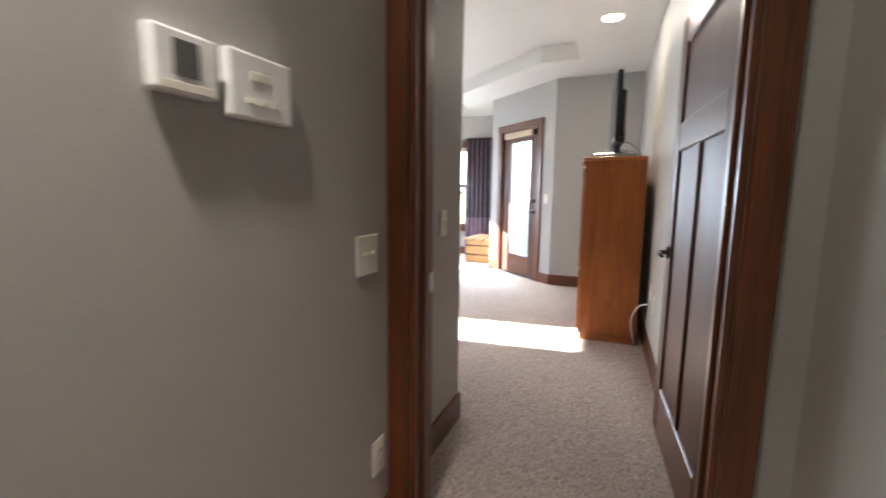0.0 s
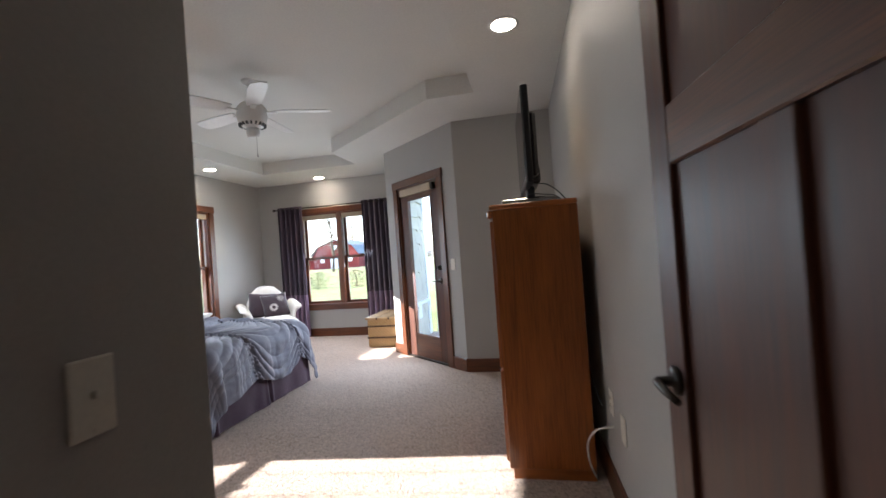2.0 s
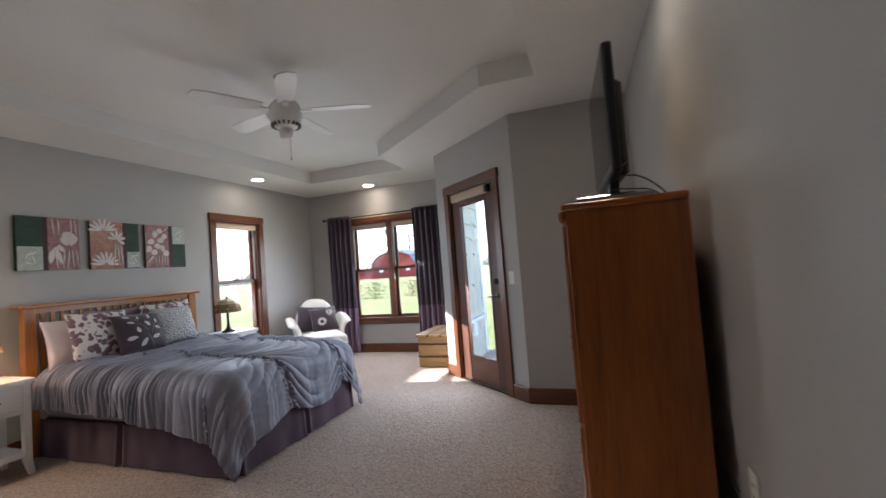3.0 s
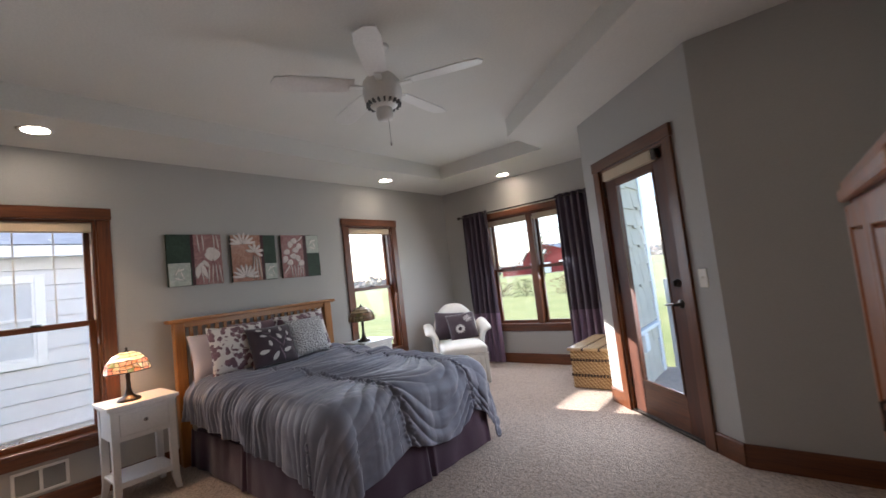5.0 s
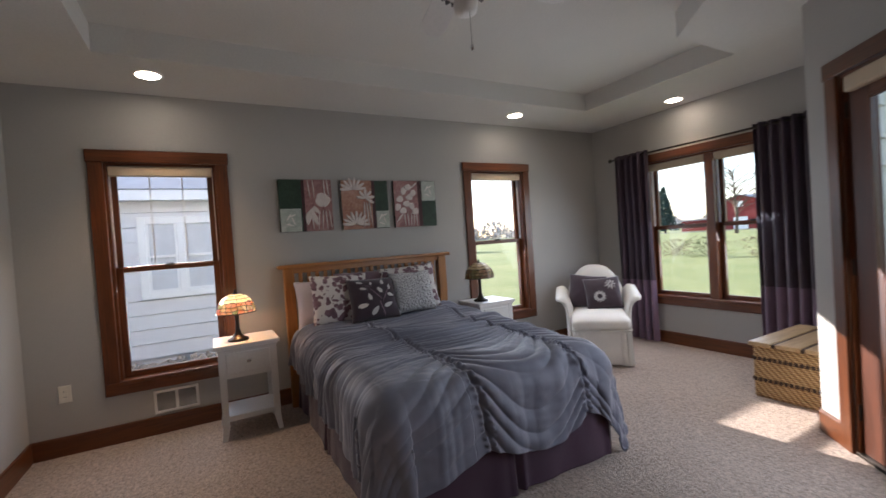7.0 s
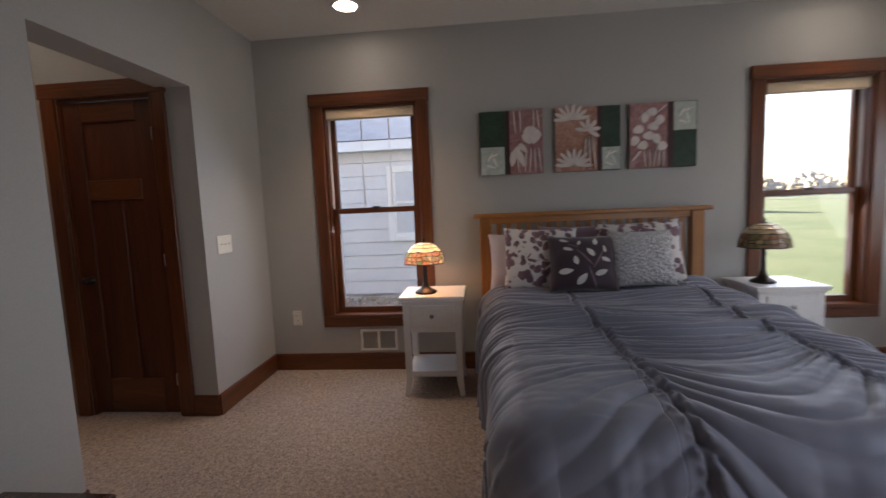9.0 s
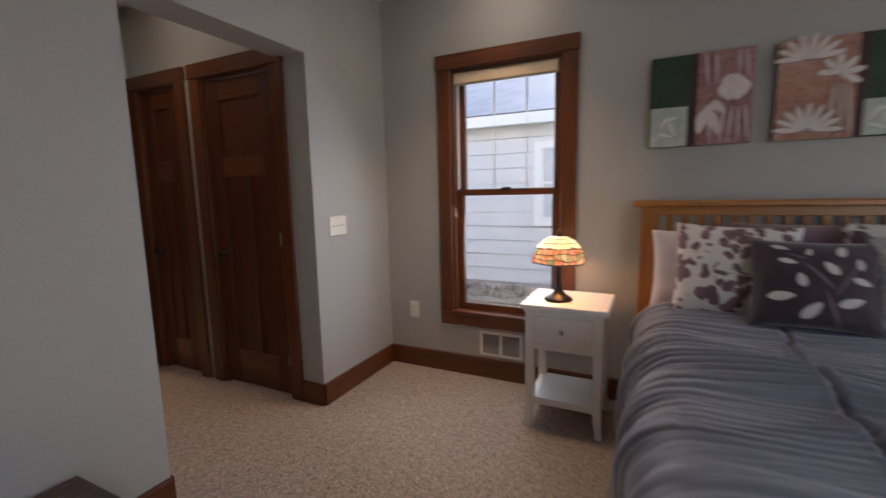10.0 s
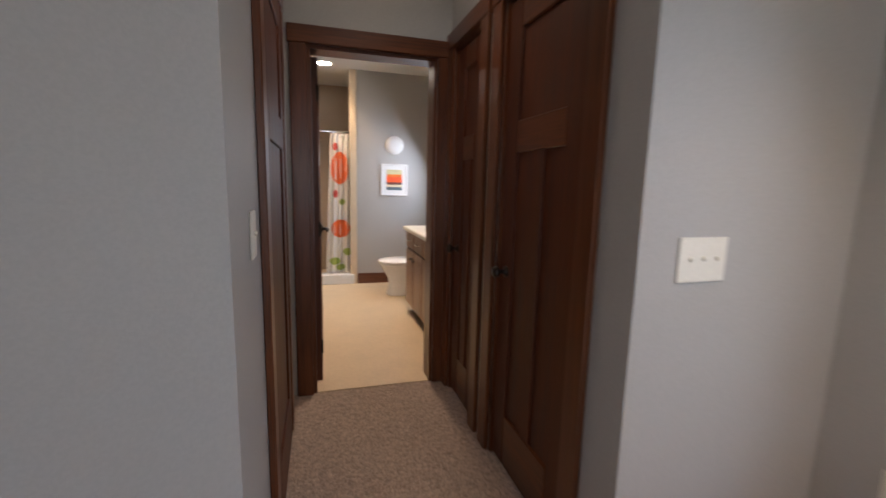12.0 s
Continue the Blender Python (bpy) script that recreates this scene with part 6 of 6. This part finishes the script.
def downlight(x, y, z, watts, spread=105, col=(1.0, 0.72, 0.45), label="lit round recessed ceiling downlight"):
    e = empty("recessed_downlight", pose(x, y, z), label, "downlight", "recessed downlights")
    part("trim_ring", bm_lathe([(0.075, -0.004), (0.098, -0.004), (0.100, -0.001), (0.100, 0.0)], 32), M["white"], e, "", True)
    part("lens", bm_lathe([(0.001, -0.007), (0.074, -0.006), (0.075, -0.004)], 28), LIT, e)
    lp = new("downlight_beam", bpy.data.lights.new("downlight_beam", "SPOT"))
    lp.data.energy, lp.data.color, lp.data.spot_size, lp.data.spot_blend, lp.data.shadow_soft_size = watts, col, radians(spread), 0.7, 0.06
    lp.parent = e
    lp.location = (0, 0, -0.02)
    return e


for x, y, w in ((-3.80, 4.243, 17.0), (-3.86, 7.573, 6.5), (-2.912, 8.929, 6.5), (0.405, 5.08, 3.4)):
    downlight(x, y, H, w, 92)
# unseen passage downlight, added with an orange beam to warm the carpet
downlight(-2.95, 2.35, H + 0.002, 3.2, col=(1.0, 0.62, 0.34))
downlight(0.02, 1.10, H, 10.0, 80, col=(1.0, 0.85, 0.68))
downlight(-2.75, -1.13, BATH_H, 27.0)
downlight(-3.30, 0.75, BATH_H, 27.0)


# ---- wall plates, vents, thermostats ----
def plate(name, m, w, h, label, kind, n=1):
    """A wall plate in the local xz plane, face towards -y."""
    e = empty(name, m, label, "switch" if kind != "outlet" else "outlet")
    part("cover", bm_box(-w / 2, -0.007, -h / 2, w / 2, 0.0, h / 2, 0.003), M["plate"], e)
    for k in range(n):
        x = (k - (n - 1) / 2) * 0.046
        if kind == "toggle":
            part("toggle", bm_box(x - 0.005, -0.015, -0.003, x + 0.005, -0.006, 0.010, 0.003), M["plate"], e)
        elif kind == "outlet":
            for z in (-0.02, 0.02):
                o = part("socket", bm_box(x - 0.016, -0.009, z - 0.013, x + 0.016, -0.007, z + 0.013, 0.002), M["plate"], e)
                for dx in (-0.006, 0.006):
                    part("slot", bm_box(x + dx - 0.0012, -0.0098, z - 0.005, x + dx + 0.0012, -0.009, z + 0.005), M["black"], o)
        else:
            part("rocker", bm_box(x - 0.016, -0.010, -0.033, x + 0.016, -0.007, 0.033, 0.002), M["plate"], e)
        for z in (-h * 0.42, h * 0.42):
            part("screw", moved(bm_lathe([(0.0035, 0), (0.003, 0.0015)], 8), pose(x, -0.007, z, 90, 0, 0)), M["plate"], e)
    return e


plate("light_switch", pose(-3.65, YS, 1.124, 0, 0, 180), 0.165, 0.125, "ivory three-gang light switch plate", "toggle", 3)
plate("wall_outlet", pose(XW, 3.545, 0.445, 0, 0, 90), 0.075, 0.125, "ivory duplex outlet near the floor", "outlet")
plate("light_switch", pose(-0.22, 2.918, 1.092, 0, 0, 90), 0.075, 0.125, "ivory single toggle switch plate", "toggle")
dd = on_diag(DIAG - 0.13)
plate("light_switch", Matrix.Translation((dd.x, dd.y, 1.155)) @ pose(0, 0, 0, 0, 0, math.degrees(math.atan2(u.y, u.x))), 0.075, 0.125, "white toggle switch plate beside the balcony door", "toggle")
plate("wall_outlet", pose(0.812, 4.60, 0.49, 0, 0, -88.3), 0.075, 0.125, "white duplex outlet behind the dresser", "outlet")
plate("wall_outlet", pose(0.819, 4.36, 0.45, 0, 0, -88.3), 0.075, 0.125, "white cable wall plate", "rocker")
plate("light_switch", pose(-0.18, 2.19, 1.04, 0, 0, 90), 0.12, 0.125, "ivory double switch plate beside the door frame", "toggle", 2)
plate("wall_outlet", pose(-0.18, 2.245, 0.33, 0, 0, 90), 0.075, 0.125, "ivory outlet on the hall wall", "outlet")
plate("light_switch", pose(PX1, 3.04, 1.17, 0, 0, -90), 0.075, 0.125, "ivory toggle switch in the passage", "toggle")

vt = empty("floor_vent", pose(XW, 4.23, 0.25, 0, 0, 90), "white return-air vent grille in the wall", "vent")
part("frame", bm_box(-0.155, -0.008, -0.09, 0.155, 0.0, -0.07, 0.002), M["white"], vt)
part("frame", bm_box(-0.155, -0.008, 0.07, 0.155, 0.0, 0.09, 0.002), M["white"], vt)
for x in (-0.145, 0.0, 0.145):
    part("frame", bm_box(x - 0.01, -0.008, -0.07, x + 0.01, 0.0, 0.07, 0.002), M["white"], vt)
part("backing", bm_box(-0.15, -0.002, -0.085, 0.15, 0.001, 0.085), M["railpaint"], vt)
for k in range(13):
    z = -0.066 + k * 0.011
    part("slat", moved(bm_box(-0.135, -0.0055, -0.0042, 0.135, 0.0, -0.0030), pose(0, 0, z, 28, 0, 0)), M["white"], vt)

for y, z, w, h, lab, scr in ((1.597, 1.450, 0.12, 0.105, "white wall thermostat with a grey display", True), (1.765, 1.443, 0.165, 0.13, "ivory wall controller with small buttons", False)):
    th = empty("thermostat", pose(-0.18, y, z, 0, 0, 90), lab, "thermostat")
    part("case", bm_box(-w / 2, -0.028, -h / 2, w / 2, 0.0, h / 2, 0.006, seg=2), M["vinyl"], th)
    if scr:
        part("display", bm_box(-w * 0.22, -0.030, -h * 0.22, w * 0.18, -0.027, h * 0.34, 0.001), M["railpaint"], th, "grey display window")
        part("lip", bm_box(-w * 0.45, -0.030, -h * 0.46, w * 0.45, -0.027, -h * 0.32, 0.001), M["plate"], th)
    else:
        part("dial", bm_box(-0.03, -0.031, 0.01, 0.015, -0.027, 0.03, 0.002), M["plate"], th)
        for k in range(3):
            part("button", bm_box(-0.045 + k * 0.032, -0.031, -0.035, -0.025 + k * 0.032, -0.027, -0.024, 0.001), M["plate"], th)

# ---- low bench by the south wall ----
bn = empty("bench", pose(-1.52, 3.572, 0), "low dark wooden bench against the wall", "bench")
part("seat", bm_box(-0.64, -0.22, 0.33, 0.64, 0.22, 0.365, 0.008), M["darkwood"], bn)
part("apron", bm_box(-0.58, -0.18, 0.26, 0.58, -0.16, 0.33), M["darkwood"], bn)
part("apron", bm_box(-0.58, 0.16, 0.26, 0.58, 0.18, 0.33), M["darkwood"], bn)
for x in (-0.60, 0.60):
    for y in (-0.18, 0.18):
        part("leg", bm_box(x - 0.025, y - 0.025, 0.0, x + 0.025, y + 0.025, 0.33, 0.004), M["darkwood"], bn)


# ---- bathroom ----
CER = paint("white_porcelain", (0.80, 0.80, 0.79), 0.12, 0.02, 4, 60, 0)
VAN = wood("vanity_oak", (0.14, 0.06, 0.025), (0.30, 0.15, 0.065), 0.35, 2)
va = empty("vanity_cabinet", pose(BATH_XW, 0.0, 0), "brown wooden vanity cabinet with panelled doors", "vanity")
VX = 0.60
part("body", bm_box(0.0, 0.02, 0.10, VX - 0.02, 1.44, 0.85), VAN, va)
part("toe_kick", bm_box(0.0, 0.04, 0.0, VX - 0.09, 1.42, 0.10), M["darkwood"], va)
for k in range(4):
    y = 0.03 + k * 0.352
    dr_ = part("drawer", bm_box(VX - 0.02, y, 0.69, VX, y + 0.335, 0.835, 0.005), VAN, va)
    part("pull", bm_tube([(VX, y + 0.13, 0.765), (VX + 0.025, y + 0.14, 0.765), (VX + 0.025, y + 0.20, 0.765), (VX, y + 0.21, 0.765)], 0.005, 6), M["chrome"], dr_)
    d = part("door", bm_box(VX - 0.02, y, 0.12, VX, y + 0.335, 0.675, 0.005), VAN, va)
    part("panel", bm_box(VX - 0.002, y + 0.055, 0.175, VX + 0.004, y + 0.28, 0.62, 0.003), VAN, d)
    part("knob", moved(bm_lathe([(0.006, 0), (0.006, 0.015), (0.014, 0.02), (0.012, 0.03)], 12), pose(VX, y + (0.28 if k % 2 == 0 else 0.055), 0.60, 0, 90, 0)), M["bronze"], d)
ct = empty("bathroom_countertop", pose(BATH_XW, 0.0, 0.85), "cream cultured-marble vanity top", "countertop")
part("slab", bm_box(0.0, -0.01, 0.0, VX + 0.03, 1.47, 0.038, 0.008), M["plate"], ct)
part("backsplash", bm_box(0.0, -0.01, 0.038, 0.02, 1.47, 0.13, 0.004), M["plate"], ct)
part("basin_rim", bm_lathe([(0.17, 0.038), (0.20, 0.038), (0.205, 0.044), (0.17, 0.048)], 28, None, (0.32, 0.75, 0)), CER, ct, "", True)
part("faucet", bm_tube([(0.10, 0.75, 0.038), (0.10, 0.75, 0.15), (0.14, 0.75, 0.19), (0.20, 0.75, 0.18), (0.22, 0.75, 0.14)], 0.013, 10), M["chrome"], ct, "", True)
to = empty("toilet", pose(-3.86, -0.67, 0), "white porcelain toilet with closed lid", "toilet")
bowl = bm_lathe([(0.115, 0.0), (0.12, 0.03), (0.10, 0.10), (0.105, 0.20), (0.155, 0.31), (0.185, 0.37), (0.19, 0.39)], 28)
part("bowl", moved(bowl, pose(0.30, 0, 0) @ Matrix.Diagonal((1.25, 1, 1, 1))), CER, to, "", True)
lidm = bm_lathe([(0.19, 0.392), (0.20, 0.400), (0.198, 0.416), (0.18, 0.424), (0.01, 0.430)], 28)
part("lid", moved(lidm, pose(0.30, 0, 0) @ Matrix.Diagonal((1.25, 1, 1, 1))), CER, to, "", True)
part("tank", bm_box(-0.235, -0.22, 0.38, 0.07, 0.22, 0.74, 0.02, seg=2), CER, to)
part("tank_lid", bm_box(-0.238, -0.23, 0.74, 0.08, 0.23, 0.775, 0.01, seg=2), CER, to)
part("pedestal", bm_box(-0.10, -0.10, 0.0, 0.28, 0.10, 0.38, 0.03, seg=2), CER, to)
bp = empty("framed_print", pose(-3.60, BATH_Y, 1.35), "white framed print of an orange sunset", "picture")
FR_W, FR_H = 0.17, 0.20
for a, b, lo, hi in ((-FR_W, FR_W, FR_H - 0.02, FR_H), (-FR_W, FR_W, -FR_H, -FR_H + 0.02), (-FR_W, -FR_W + 0.02, -FR_H + 0.02, FR_H - 0.02), (FR_W - 0.02, FR_W, -FR_H + 0.02, FR_H - 0.02)):
    part("frame", bm_box(a, 0.0, lo, b, 0.024, hi, 0.003), M["white"], bp)
part("mat_board", bm_box(-FR_W + 0.02, 0.0, -FR_H + 0.02, FR_W - 0.02, 0.010, FR_H - 0.02), M["white"], bp)
for z0, z1, c in ((0.07, 0.13, (0.62, 0.55, 0.30)), (0.04, 0.07, (0.75, 0.18, 0.02)), (-0.03, 0.04, (0.85, 0.10, 0.015)), (-0.06, -0.03, (0.12, 0.03, 0.02)), (-0.09, -0.06, (0.70, 0.60, 0.40)), (-0.13, -0.09, (0.10, 0.14, 0.16))):
    part("print_band", bm_box(-0.10, 0.010, z0, 0.10, 0.013, z1), paint("print_colour", c, 0.5, 0.15, 12, 80, 0), bp)
rd = empty("wall_fan_cover", pose(-3.60, BATH_Y, 1.785), "round white wall vent cover", "vent")
part("disc", moved(bm_lathe([(0.115, 0.0), (0.115, 0.02), (0.10, 0.04), (0.05, 0.05), (0.01, 0.052)], 28), pose(0, 0, 0, -90, 0, 0)), M["white"], rd, "", True)
sr = empty("shower_rod", pose(-2.15, BATH_Y - 0.06, 1.92), "chrome shower curtain rod", "rod")
part("pole", bm_tube([(-0.95, 0, 0), (0.90, 0, 0)], 0.013, 10), M["chrome"], sr, "", True)
structure("shower_curb", bm_box(-3.10, BATH_Y - 0.16, 0.0, -1.2, BATH_Y + 0.02, 0.14, 0.015), CER, "white shower curb", "curb")
structure("shower_edge", bm_box(-3.125, BATH_Y - 0.02, 0.006, -3.04, BATH_Y + 0.012, BATH_H, 0.004), paint("cream_edge", (0.62, 0.50, 0.34), 0.4, 0.04, 4, 60, 0.02), "cream shower edge trim", "trim")
sc_ = empty("shower_curtain", pose(-2.94, BATH_Y - 0.06, 0), "white shower curtain with large orange and green flowers", "shower curtain")


def sc_at(t, z):
    k = (z - 0.15) / 1.75
    return (-0.13 - 0.03 * (1 - k)) + t * (0.26 + 0.10 * (1 - k)), 0.022 * math.sin(t * 26 + 0.8 * z) + 0.012 * math.sin(t * 11), z


part("cloth", grid_mesh([[sc_at(i / 60, 0.15 + 1.75 * j / 20) for j in range(21)] for i in range(61)]), cloth("white_polyester", (0.74, 0.73, 0.70), 0.6, 0.03, 500, 0.1), sc_, "", True)


def blotch(t0, z0, rt, rz, material, name):
    bm = bmesh.new()
    n = 10
    rows = []
    for i in range(n + 1):
        row = []
        for j in range(n + 1):
            a, b = -1 + 2 * i / n, -1 + 2 * j / n
            da, db = a * math.sqrt(1 - b * b / 2), b * math.sqrt(1 - a * a / 2)
            p = sc_at(min(1, max(0, t0 + rt * da)), z0 + rz * db)
            row.append((p[0], p[1] + 0.006, p[2]))
        rows.append(row)
    part(name, grid_mesh(rows), material, sc_)


ORG, RED = cloth("orange_print", (0.75, 0.13, 0.012), 0.6, 0.08), cloth("red_print", (0.55, 0.03, 0.012), 0.6, 0.08)
LIME, PINK = cloth("lime_print", (0.30, 0.40, 0.06), 0.6, 0.08), cloth("cream_print", (0.72, 0.45, 0.25), 0.6, 0.08)
for t0, z0, rt, rz, m1, m2 in ((0.55, 1.48, 0.38, 0.20, ORG, RED), (0.50, 0.72, 0.36, 0.115, ORG, RED), (0.72, 1.16, 0.10, 0.05, RED, ORG), (0.75, 1.74, 0.12, 0.05, RED, ORG)):
    blotch(t0, z0, rt, rz, m1, "flower")
for t0, z0, rt, rz in ((0.25, 0.42, 0.16, 0.05), (0.7, 0.30, 0.2, 0.05), (0.5, 0.22, 0.16, 0.04), (0.45, 1.06, 0.12, 0.04)):
    blotch(t0, z0, rt, rz, LIME, "leaf")
